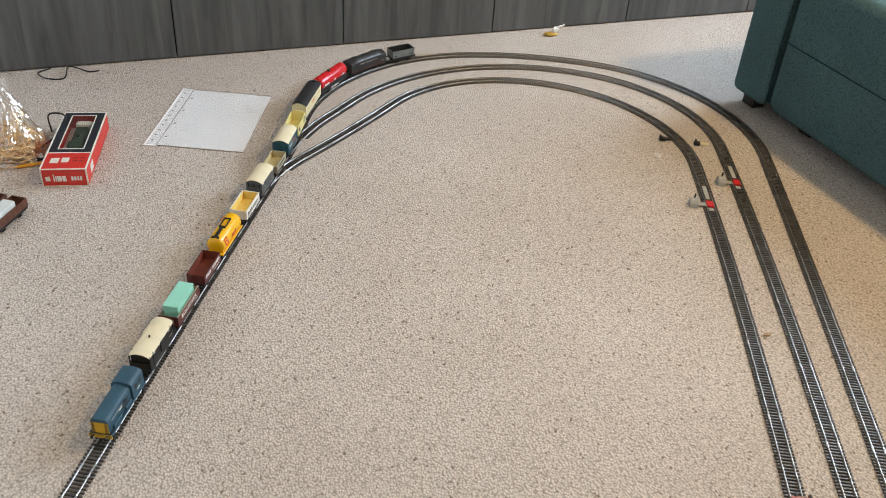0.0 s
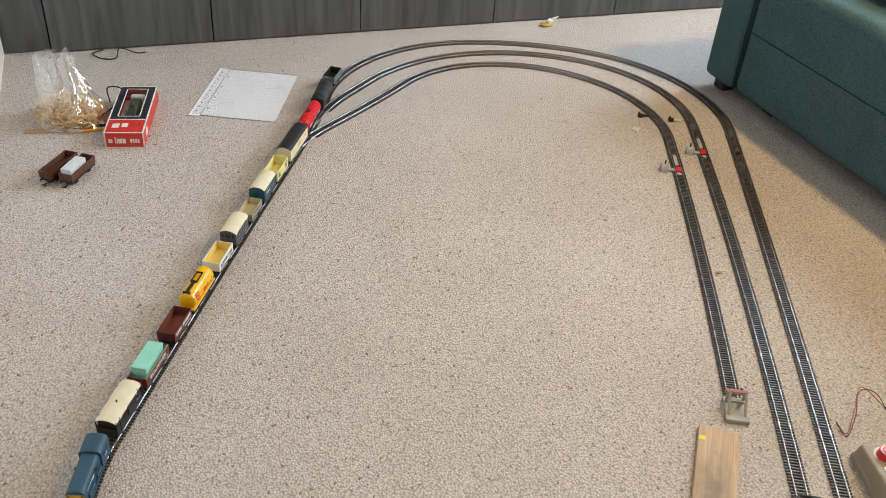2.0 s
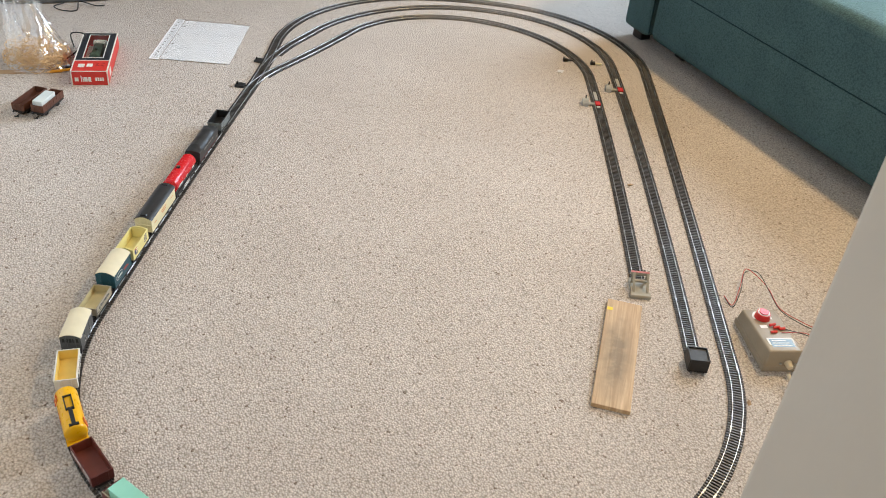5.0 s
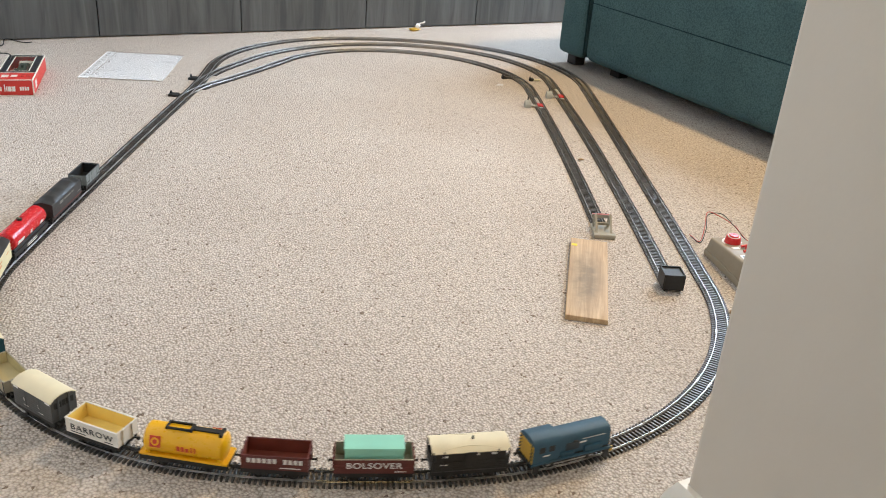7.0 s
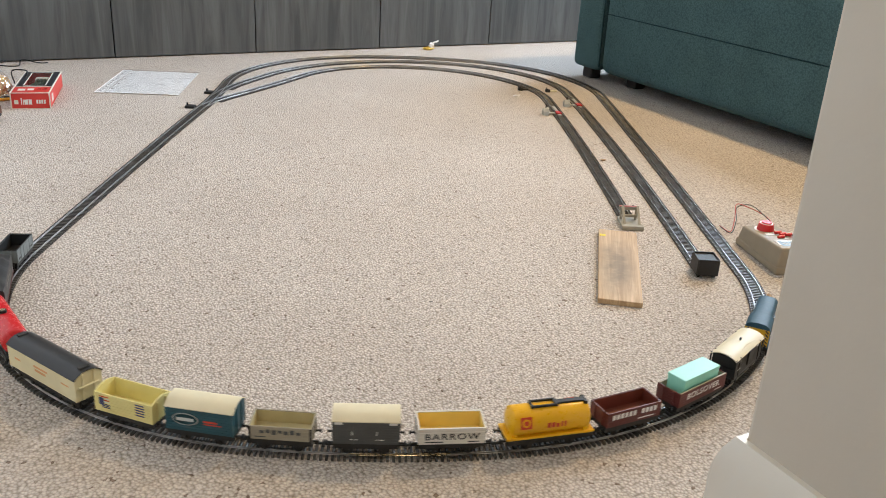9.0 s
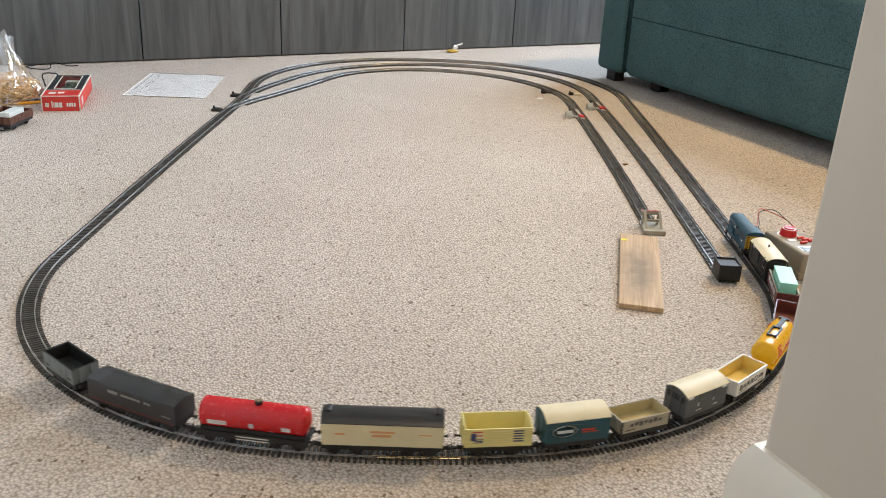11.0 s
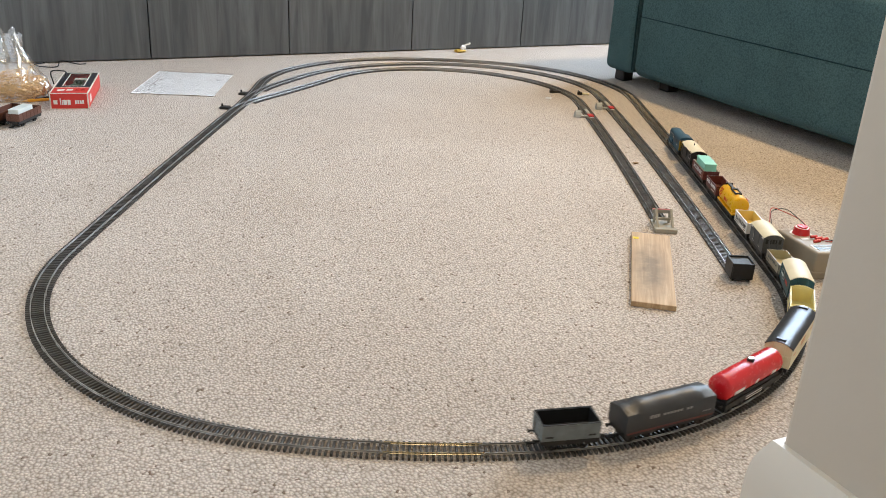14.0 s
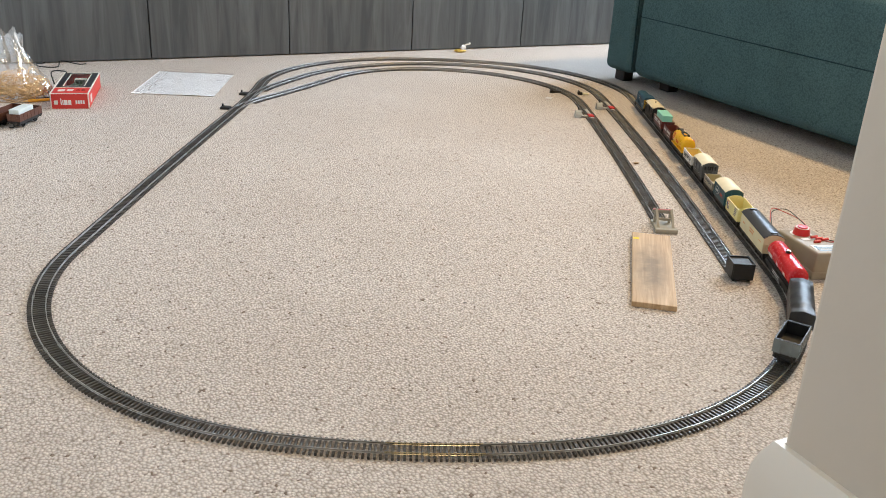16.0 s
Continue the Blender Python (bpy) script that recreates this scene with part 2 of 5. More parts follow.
def weathered_board():
    m = grained_material("weathered_pine", (0.42, 0.27, 0.14), (0.62, 0.44, 0.26), (30, 1.2, 14), 0.6, 0.12, 4.0)
    n, l = m.node_tree.nodes, m.node_tree.links
    b = n["Principled BSDF"]
    old = b.inputs["Base Color"].links[0].from_socket
    tc, mp, grad, ns, add, ramp, mx = (n.new("ShaderNode" + k) for k in ("TexCoord", "Mapping", "TexGradient", "TexNoise", "Math", "ValToRGB", "Mix"))
    mp.inputs["Location"].default_value = (0.12, 0.10, 0)
    mp.inputs["Scale"].default_value = (26, 6.8, 0)
    grad.gradient_type = "SPHERICAL"
    ns.inputs["Scale"].default_value, ns.inputs["Detail"].default_value = 55, 6
    add.operation = "MULTIPLY"
    ramp.color_ramp.elements[0].position, ramp.color_ramp.elements[0].color = 0.02, (0, 0, 0, 1)
    ramp.color_ramp.elements[1].position, ramp.color_ramp.elements[1].color = 0.42, (0.75, 0.75, 0.75, 1)
    mx.data_type = "RGBA"
    mx.inputs[7].default_value = (0.17, 0.125, 0.075, 1)
    l.new(tc.outputs["Object"], mp.inputs["Vector"])
    l.new(mp.outputs[0], grad.inputs["Vector"])
    l.new(tc.outputs["Object"], ns.inputs["Vector"])
    l.new(grad.outputs["Fac"], add.inputs[0])
    l.new(ns.outputs["Fac"], add.inputs[1])
    l.new(add.outputs[0], ramp.inputs[0])
    l.new(ramp.outputs[0], mx.inputs[0])
    l.new(old, mx.inputs[6])
    l.new(mx.outputs[2], b.inputs["Base Color"])
    return m


M_BOARD = weathered_board()
M_BUFFER = material("stone_grey_moulding", (0.34, 0.31, 0.245), 0.55, 0, 0.1, 60, 0.05, 250)
M_RED = material("red_plastic", (0.62, 0.02, 0.02), 0.35, 0, 0.06, 40)
M_PINK = material("faded_red_paint", (0.42, 0.12, 0.10), 0.6)
M_GREY_CAST = material("grey_moulding", (0.40, 0.40, 0.37), 0.5, 0, 0.1, 60)
M_CTRL = material("putty_controller_case", (0.32, 0.262, 0.185), 0.45, 0, 0.06, 40, 0.08, 300)
M_LABEL_BLUE = material("blue_grey_label", (0.16, 0.24, 0.30), 0.35, 0, 0.1, 60)
M_CABLE = material("cream_cable", (0.62, 0.52, 0.36), 0.5)
M_WIRE_RED = material("red_wire", (0.45, 0.05, 0.04), 0.5)
M_PAPER = material("white_paper", (0.87, 0.865, 0.87), 0.7, 0, 0.03, 8)
M_PENCIL = material("faint_pencil", (0.52, 0.52, 0.53), 0.8)
M_HOLE = material("dark_punch_hole", (0.26, 0.24, 0.22), 0.8)
M_PLASTIC = clear_material("clear_pocket_film", 0.12, 0.025)
M_BAG = clear_material("clear_polythene", 0.14, 0.20)
M_BOX_RED = material("red_printed_card", (0.60, 0.035, 0.025), 0.4, 0, 0.06, 30, 0.03, 200)
M_BOX_BLACK = material("black_printed_card", (0.022, 0.024, 0.03), 0.35, 0, 0.1, 30)
M_CARD = material("white_card_edge", (0.72, 0.68, 0.60), 0.6)
M_GREEN = material("dark_green_moulding", (0.03, 0.058, 0.03), 0.45, 0, 0.15, 60)
M_STRAW = material("tan_elastic", (0.68, 0.45, 0.22), 0.6, 0, 0.15, 60)
M_KRAFT = material("brown_card", (0.38, 0.25, 0.14), 0.7)
M_PENCIL_YELLOW = material("orange_pencil_paint", (0.75, 0.36, 0.03), 0.4)
M_STICKER = material("yellow_sticker", (0.85, 0.66, 0.02), 0.5)
M_MUSTARD = material("mustard_scrap", (0.55, 0.36, 0.05), 0.6)


# ---- mesh helpers ----
def part(name, bm, mat, parent, label=""):
    me = bpy.data.meshes.new(name)
    bm.to_mesh(me)
    bm.free()
    me.materials.append(mat)
    ob = new(name, me)
    ob.parent = parent
    if label:
        tagged(ob, label)
    return ob


def thing(name, m, label, category, group="", kind=""):
    ob = new(name)
    ob.empty_display_size = 0.02
    ob.matrix_world = m
    return tagged(ob, label, category, group, kind)


def solo(name, bm, mat, m, label, category, group="", kind=""):
    me = bpy.data.meshes.new(name)
    bm.to_mesh(me)
    bm.free()
    me.materials.append(mat)
    ob = new(name, me)
    ob.matrix_world = m
    return tagged(ob, label, category, group, kind)


def add_box(bm, x0, x1, y0, y1, z0, z1, bevel=0.0, segments=2):
    made = bmesh.ops.create_cube(bm, size=1.0)
    vs = made["verts"]
    for v in vs:
        v.co = Vector((x0 + (v.co.x + 0.5) * (x1 - x0), y0 + (v.co.y + 0.5) * (y1 - y0), z0 + (v.co.z + 0.5) * (z1 - z0)))
    if bevel:
        es = list({e for v in vs for e in v.link_edges})
        bmesh.ops.bevel(bm, geom=es, offset=bevel, segments=segments, affect="EDGES", profile=0.5)
    return bm


def box(x0, x1, y0, y1, z0, z1, bevel=0.0, segments=2):
    return add_box(bmesh.new(), x0, x1, y0, y1, z0, z1, bevel, segments)


def add_cyl(bm, a, b, r, n=12, r2=None, caps=True):
    a, b = Vector(a), Vector(b)
    d = b - a
    q = d.to_track_quat("Z", "Y").to_matrix().to_4x4()
    bmesh.ops.create_cone(bm, cap_ends=caps, segments=n, radius1=r, radius2=r if r2 is None else r2, depth=d.length, matrix=Matrix.Translation((a + b) / 2) @ q)
    return bm


def cyl(a, b, r, n=12, r2=None):
    return add_cyl(bmesh.new(), a, b, r, n, r2)


def smooth(ob, angle=40):
    me = ob.data
    me.shade_smooth()
    me.set_sharp_from_angle(angle=radians(angle))
    return ob


def sweep(bm, points, profile, closed=False):
    """Draws a flat profile of (across, up) along points (x, y, z, heading)."""
    rings = []
    for x, y, z, h in points:
        c, s = math.cos(h), math.sin(h)
        rings.append([bm.verts.new((x - a * s, y + a * c, z + u)) for a, u in profile])
    k = len(profile)
    for r0, r1 in zip(rings, rings[1:]):
        for i in range(k):
            j = (i + 1) % k
            bm.faces.new((r0[i], r1[i], r1[j], r0[j]))
    bm.faces.new(rings[0])
    bm.faces.new(rings[-1][::-1])
    bmesh.ops.recalc_face_normals(bm, faces=bm.faces)
    return bm


def tube(bm, points, r, n=6):
    pts = [Vector(p) for p in points]
    rings = []
    for i, p in enumerate(pts):
        d = (pts[min(i + 1, len(pts) - 1)] - pts[max(i - 1, 0)]).normalized()
        q = d.to_track_quat("Z", "Y")
        rings.append([bm.verts.new(p + q @ Vector((r * math.cos(2 * math.pi * k / n), r * math.sin(2 * math.pi * k / n), 0))) for k in range(n)])
    for r0, r1 in zip(rings, rings[1:]):
        for i in range(n):
            bm.faces.new((r0[i], r0[(i + 1) % n], r1[(i + 1) % n], r1[i]))
    bm.faces.new(rings[0][::-1])
    bm.faces.new(rings[-1])
    return bm


def spline(knots, n=8):
    """A smooth line through a few knots (Catmull-Rom)."""
    k = [Vector(p) for p in knots]
    k = [2 * k[0] - k[1]] + k + [2 * k[-1] - k[-2]]
    out = []
    for i in range(1, len(k) - 2):
        for j in range(n):
            t = j / n
            p0, p1, p2, p3 = k[i - 1:i + 3]
            out.append(0.5 * (2 * p1 + (p2 - p0) * t + (2 * p0 - 5 * p1 + 4 * p2 - p3) * t * t + (3 * p1 - p0 - 3 * p2 + p3) * t ** 3))
    return out + [k[-2]]


def lettering(name, words, size, mat, parent, m, spacing=1.0, stretch=1.0):
    cu = bpy.data.curves.new(name, "FONT")
    cu.body, cu.size, cu.extrude, cu.align_x, cu.align_y = words, size, 0.00012, "CENTER", "CENTER"
    cu.space_character, cu.offset = spacing, size * 0.012
    tmp = new(name, cu)
    bpy.context.view_layer.update()
    me = bpy.data.meshes.new_from_object(tmp.evaluated_get(bpy.context.evaluated_depsgraph_get()))
    bpy.data.objects.remove(tmp)
    me.transform(Matrix.Diagonal((stretch, 1, 1, 1)))
    me.materials.append(mat)
    ob = new(name, me)
    ob.parent = parent
    ob.matrix_local = m
    return ob


# ---- the room ----
def room_box(name, u0, u1, w0, w1, z0, z1, mat, label, category, kind="structure", bevel=0.0):
    return solo(name, box(u0, u1, w0, w1, z0, z1, bevel), mat, room_pose(0, 0), label, category, "", kind)


def build_room():
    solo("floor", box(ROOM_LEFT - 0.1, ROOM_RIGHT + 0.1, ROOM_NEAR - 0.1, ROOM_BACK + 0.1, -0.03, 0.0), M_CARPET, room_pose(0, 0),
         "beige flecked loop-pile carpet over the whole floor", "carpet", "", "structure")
    room_box("wall_left", ROOM_LEFT - 0.12, ROOM_LEFT, ROOM_NEAR, ROOM_BACK, 0, ROOM_HIGH, M_WHITE_WALL, "white painted wall beside the cupboards", "wall")
    room_box("wall_back", ROOM_LEFT - 0.12, ROOM_RIGHT + 0.12, ROOM_BACK, ROOM_BACK + 0.12, 0, ROOM_HIGH, M_WALL, "pale painted wall behind the cupboards", "wall")
    room_box("wall_near", ROOM_LEFT - 0.12, ROOM_RIGHT + 0.12, ROOM_NEAR - 0.12, ROOM_NEAR, 0, ROOM_HIGH, M_WALL, "pale painted wall behind the doorway", "wall")
    room_box("ceiling", ROOM_LEFT - 0.12, ROOM_RIGHT + 0.12, ROOM_NEAR - 0.12, ROOM_BACK + 0.12, ROOM_HIGH, ROOM_HIGH + 0.1, M_CEILING, "plain white ceiling", "ceiling")
    # window wall in four pieces round its opening
    bm = bmesh.new()
    a, b = ROOM_RIGHT, ROOM_RIGHT + 0.12
    add_box(bm, a, b, ROOM_NEAR, WIN_W0, 0, ROOM_HIGH)
    add_box(bm, a, b, WIN_W1, ROOM_BACK, 0, ROOM_HIGH)
    add_box(bm, a, b, WIN_W0, WIN_W1, 0, WIN_Z0)
    add_box(bm, a, b, WIN_W0, WIN_W1, WIN_Z1, ROOM_HIGH)
    solo("wall_window", bm, M_WALL, room_pose(0, 0), "pale painted wall with a wide window opening", "wall", "", "structure")
    # partition: its end stands in the doorway
    U0, W0 = -0.2605, -2.438
    bm = bmesh.new()
    add_box(bm, U0, U0 + 0.12, ROOM_NEAR, W0, 0, ROOM_HIGH, 0.004, 2)
    add_box(bm, U0 + 0.12, ROOM_RIGHT, W0 - 0.12, W0, 0, ROOM_HIGH)
    solo("wall_partition", bm, M_WALL, room_pose(0, 0), "cream painted wall end beside the doorway", "wall", "", "structure")
    # skirting with a rounded top, mitred round the wall's end
    H, T = 0.119, 0.018
    prof = [(0, 0), (T, 0), (T, H * 0.62), (T * 0.93, H * 0.76), (T * 0.72, H * 0.88), (T * 0.5, H * 0.95), (T * 0.34, H), (0, H)]
    bm = bmesh.new()
    rings = []
    for base, out in (((U0, ROOM_NEAR), (-1, 0)), ((U0, W0), (-1, 1)), ((ROOM_RIGHT, W0), (0, 1))):
        rings.append([bm.verts.new((base[0] + out[0] * d, base[1] + out[1] * d, z)) for d, z in prof])
    for r0, r1 in zip(rings, rings[1:]):
        for i in range(len(prof)):
            j = (i + 1) % len(prof)
            bm.faces.new((r0[i], r0[j], r1[j], r1[i]))
    bmesh.ops.recalc_face_normals(bm, faces=bm.faces)
    smooth(solo("baseboard_partition", bm, M_SKIRT, room_pose(0, 0), "glossy white skirting board with a rounded top", "skirting board", "", "structure"), 50)
    bm = bmesh.new()
    rings = [[bm.verts.new((ROOM_LEFT + d, w, z)) for d, z in prof] for w in (ROOM_NEAR, 0.0)]
    for i in range(len(prof)):
        j = (i + 1) % len(prof)
        bm.faces.new((rings[0][i], rings[0][j], rings[1][j], rings[1][i]))
    bmesh.ops.recalc_face_normals(bm, faces=bm.faces)
    smooth(solo("baseboard_left", bm, M_SKIRT, room_pose(0, 0), "white skirting board along the white wall", "skirting board", "", "structure"), 50)


def build_cupboards():
    """A row of low cupboards with grey wood-grain doors."""
    gap, wide = 0.0036, 0.4405
    for i in range(-2, 6):
        u = i * wide
        t = thing("cupboard", room_pose(u, -0.008), "low cupboard with a grey wood-grain door near the floor", "cupboard", "row of grey cupboards")
        last = min(u + wide, ROOM_RIGHT - 0.01) - u
        # near-black body: its colour stands in for shade in the door gaps
        part("body", box(0.001, last - 0.001, 0.02, 0.48, 0.0, 0.78), M_GAP_SHADE, t)
        part("door", box(gap / 2, last - gap / 2, 0.0, 0.0185, 0.004, 0.78, 0.0012), M_CUPBOARD, t)
    t = thing("filler_panel", room_pose(-0.881, 0), "narrow grey wood-grain filler beside the cupboards", "panel")
    part("panel", box(-0.137, -0.003, 0.012, 0.03, 0.0, 0.78, 0.001), M_CUPBOARD, t)
    solo("worktop", box(-1.015, ROOM_RIGHT - 0.005, -0.012, 0.49, 0.784, 0.812, 0.003), M_CUPBOARD, room_pose(0, 0), "grey wood-grain top over the row of cupboards", "worktop")


def build_sofa():
    """Only its end shows: a tall fabric panel on stubby legs."""
    t = thing("sofa", room_pose(0.884, -0.674, 0, 1.5), "teal woven fabric sofa on short dark legs", "sofa")
    smooth(part("arm", box(0, 0.30, -1.62, -0.002, 0.033, 0.378, 0.032, 6), M_SOFA, t))
    smooth(part("back_panel", box(-0.006, 0.95, 0.002, 0.124, 0.036, 0.62, 0.020, 5), M_SOFA, t))
    smooth(part("seat_base", box(0.302, 0.95, -1.62, -0.002, 0.05, 0.24, 0.03, 4), M_SOFA, t))
    smooth(part("seat_cushion", box(0.302, 0.95, -1.62, -0.01, 0.243, 0.372, 0.04, 5), M_SOFA, t))
    part("seam", tube(bmesh.new(), [(-0.0006, -1.58, 0.213), (-0.0009, -0.8, 0.213), (-0.0006, -0.02, 0.213)], 0.0016), M_SOFA_SEAM, t, "dark stitched seam")
    part("piping", tube(bmesh.new(), [(0.006, 0.0, 0.05), (0.002, 0.0, 0.2), (0.004, 0.0, 0.36)], 0.0022), M_SOFA_SEAM, t, "dark corner seam")
    for u, w in ((0.048, 0.084), (0.085, -0.09), (0.085, -1.50), (0.88, 0.07), (0.88, -1.50)):
        bm = bmesh.new()
        add_box(bm, u - 0.020, u + 0.020, w - 0.022, w + 0.022, 0.0, 0.052, 0.003, 1)
        part("leg", bm, M_LEG, t, "dark stained wooden leg")
    c = thing("cushion", room_pose(1.19, -1.0, 0.374, 20), "dark grey-green cushion lying on the teal sofa", "cushion")
    bm = bmesh.new()
    bmesh.ops.create_icosphere(bm, subdivisions=4, radius=1)
    for v in bm.verts:
        k = (abs(v.co.x) ** 4 + abs(v.co.y) ** 4) ** 0.25
        n2 = math.hypot(v.co.x, v.co.y) or 1.0
        g = n2 / max(k, 0.2)
        v.co = Vector((v.co.x * g * 0.17, v.co.y * g * 0.17, max(0.0, 0.045 + v.co.z * 0.05)))
    smooth(part("pad", bm, M_SOFA_SEAM, c), 60)


# ---- track ----
GAUGE, RAIL_Z, SLEEPER_PITCH = 0.0172, 0.0067, 0.0061


def lay(start, segments, step=0.002):
    """A line of straights and arcs: start (x, y, heading) and (length, curvature) pairs."""
    x, y, h = start
    out = [(x, y, h)]
    for length, bend in segments:
        n = max(2, int(length / step))
        for _ in range(n):
            d = length / n
            m = h + bend * d / 2
            x, y, h = x + d * math.cos(m), y + d * math.sin(m), h + bend * d
            out.append((x, y, h))
    return np.array(out)


class Line:
    def __init__(self, start, segments, loop=False):
        self.p = lay(start, segments)
        if loop:
            e = self.p[-1, :2] - self.p[0, :2]
            self.p[:, :2] -= np.linspace(0, 1, len(self.p))[:, None] * e
        self.s = np.r_[0, np.cumsum(np.hypot(*np.diff(self.p[:, :2], axis=0).T))]
        self.length, self.loop = float(self.s[-1]), loop

    def at(self, s):
        if self.loop:
            s = s % self.length
        return tuple(float(np.interp(s, self.s, self.p[:, i])) for i in range(3))


def arc(r, a):
    return (r * a, 1 / r)


# straight, near left bend, near middle, near right bend, long straight, far bend in three radii, straight to the points
OVAL = [(0.9336, 0.0296), (0.6808, 2.204), (0.283, 0.9501), (0.7126, 1.957), (1.2555, 0.0174), (0.6318, 2.2247), (0.3464, 1.2329), (0.6384, 2.1081), (0.3032, -0.358)]
OUTER = Line((-0.4647, 2.3128, -1.5455), OVAL, True)
MIDDLE = Line((-0.4698, 2.4597, 1.5694), [(0.1958, -1.6171), (0.098, 0.0864), (0.7226, -1.95), (0.4799, -2.6505), (1.2599, -0.0622)])
INNER = Line((-0.4664, 2.2952, 1.5612), [(0.1646, -2.4441), (0.3365, 0.242), (0.2964, -2.9156), (0.6959, -2.5918), (0.944, -0.0613)])

RAIL_PROFILE = [(-0.0006, 0.0), (0.0006, 0.0), (0.0006, 0.0003), (0.00025, 0.0006), (0.00025, 0.0018), (0.00055, 0.0021), (0.00055, 0.0025), (0.0004, 0.0027), (-0.0004, 0.0027), (-0.00055, 0.0025), (-0.00055, 0.0021), (-0.00025, 0.0018), (-0.00025, 0.0006), (-0.0006, 0.0003)]
_sleeper = bpy.data.meshes.new("sleeper")
_b = box(-0.0014, 0.0014, -0.0152, 0.0152, 0.0, 0.0040, 0.0004, 1)
_b.to_mesh(_sleeper)
_b.free()
_sleeper.materials.append(M_SLEEPER)


def lay_section(line, s0, s1, label, bright=False, sink=0.0, clear=None, group="track sections"):
    """One liftable length of track: two rails, its sleepers and the web below."""
    x, y, h = line.at((s0 + s1) / 2)
    m = Matrix.Translation((x, y, 0)) @ Matrix.Rotation(h, 4, "Z")
    inv = m.inverted()
    t = thing("track_section", m, label, "model track", group)
    n = max(3, int((s1 - s0) / 0.008))

    def local(s, off=0.0):
        px, py, ph = line.at(s)
        q = inv @ Vector((px - off * math.sin(ph), py + off * math.cos(ph), 0))
        return q.x, q.y, (ph - h + math.pi) % (2 * math.pi) - math.pi

    for side in (-1, 1):
        pts = []
        for i in range(n + 1):
            lx, ly, lh = local(s0 + 0.0004 + (s1 - s0 - 0.0008) * i / n, side * GAUGE / 2)
            pts.append((lx, ly, 0.0040 - sink, lh))
        part("rail", sweep(bmesh.new(), pts, RAIL_PROFILE), M_BRASS_RAIL if bright else M_RAIL, t)
        lx, ly, lh = local(s0 + 0.002, side * GAUGE / 2)
        bm = box(-0.006, 0.006, -0.0014, 0.0014, 0.0040, 0.0057)
        bm.transform(Matrix.Translation((lx, ly, -sink)) @ Matrix.Rotation(lh, 4, "Z"))
        part("rail_joiner", bm, M_STEEL, t)
    count = int((s1 - s0) / SLEEPER_PITCH)
    for i in range(count):
        s = s0 + (i + 0.5) * (s1 - s0) / count
        px, py, _ = line.at(s)
        if clear is not None and np.min(np.hypot(clear.p[:, 0] - px, clear.p[:, 1] - py)) < 0.0155:
            continue
        lx, ly, lh = local(s)
        ob = new("sleeper", _sleeper)
        ob.parent = t
        ob.matrix_local = Matrix.Translation((lx, ly, -0.0003 if clear else 0.0)) @ Matrix.Rotation(lh, 4, "Z")
    return t


def build_track():
    edges, s = [0.0], 0.0
    near = OVAL[2][0]
    for length, pieces in ((OVAL[0][0], 5), (OVAL[1][0] + near - 0.1073 - 0.06, 5), (0.1073, 1), (OVAL[3][0] + 0.06, 5), (OVAL[4][0], 7), (OVAL[5][0], 4), (OVAL[6][0], 2), (OVAL[7][0], 4)):
        edges += [s + length * (k + 1) / pieces for k in range(pieces)]
        s += length
    edges += [s + 0.165, OUTER.length]
    edges = sorted(set(edges))
    for s0, s1 in zip(edges, edges[1:]):
        if s1 - s0 > 0.02:
            short = abs(s1 - s0 - 0.1073) < 0.001
            bent = abs(OUTER.at(s0 + 0.01)[2] - OUTER.at(s1 - 0.01)[2]) > 0.1
            lay_section(OUTER, s0, s1, "short straight model track with brassy rails on the carpet" if short else
                        "curved black-sleepered model track of the outer oval" if bent else "straight black-sleepered model track of the outer oval", short)
    for line, what in ((MIDDLE, "middle"), (INNER, "inner")):
        cuts = np.linspace(0, line.length, int(line.length / 0.168) + 1)
        for s0, s1 in zip(cuts, cuts[1:]):
            first = s0 == 0
            lay_section(line, float(s0), float(s1), f"diverging track of a model point into the {what} siding" if first else f"black-sleepered model track of the {what} siding",
                        False, 0.0004 if s0 < 0.4 else 0.0, OUTER if s0 < 0.4 else None)
    # point levers beside the points
    for x, y, turn in ((-0.494, 2.325, 4), (-0.496, 2.487, 0)):
        t = thing("point_lever", pose(x, y, 0, 0, 0, turn), "black plastic lever box of a model point", "point lever", "point levers")
        part("casing", box(-0.013, 0.011, -0.011, 0.011, 0, 0.006, 0.001), M_BLACK, t)
        part("lever", box(-0.010, -0.006, -0.002, 0.002, 0.006, 0.013, 0.0005), M_BLACK, t)
        part("tie_bar", box(0.011, 0.030, -0.0012, 0.0012, 0.002, 0.0042), M_BLACK, t)


# ---- the train ----
RT = RAIL_Z
TRAIN = [(0, 0.2205), (0.5, 0.3100), (1, 0.4000), (1.5, 0.4905), (2, 0.5865), (2.5, 0.6925), (3, 0.7970), (3.5, 0.8985), (4, 0.9990), (4.2, 1.0395),
         (6.3, 1.4590), (6.5, 1.4980), (7, 1.5890), (7.5, 1.6740), (8, 1.7620), (8.5, 1.8505), (9, 1.9420), (9.5, 2.0335), (10, 2.1265), (12.5, 2.5905),
         (13, 2.6880), (13.5, 2.7885), (14, 2.8880), (14.5, 2.9880), (15, 3.0880), (15.5, 3.1885), (16, 3.2900)]
ROLLING = []


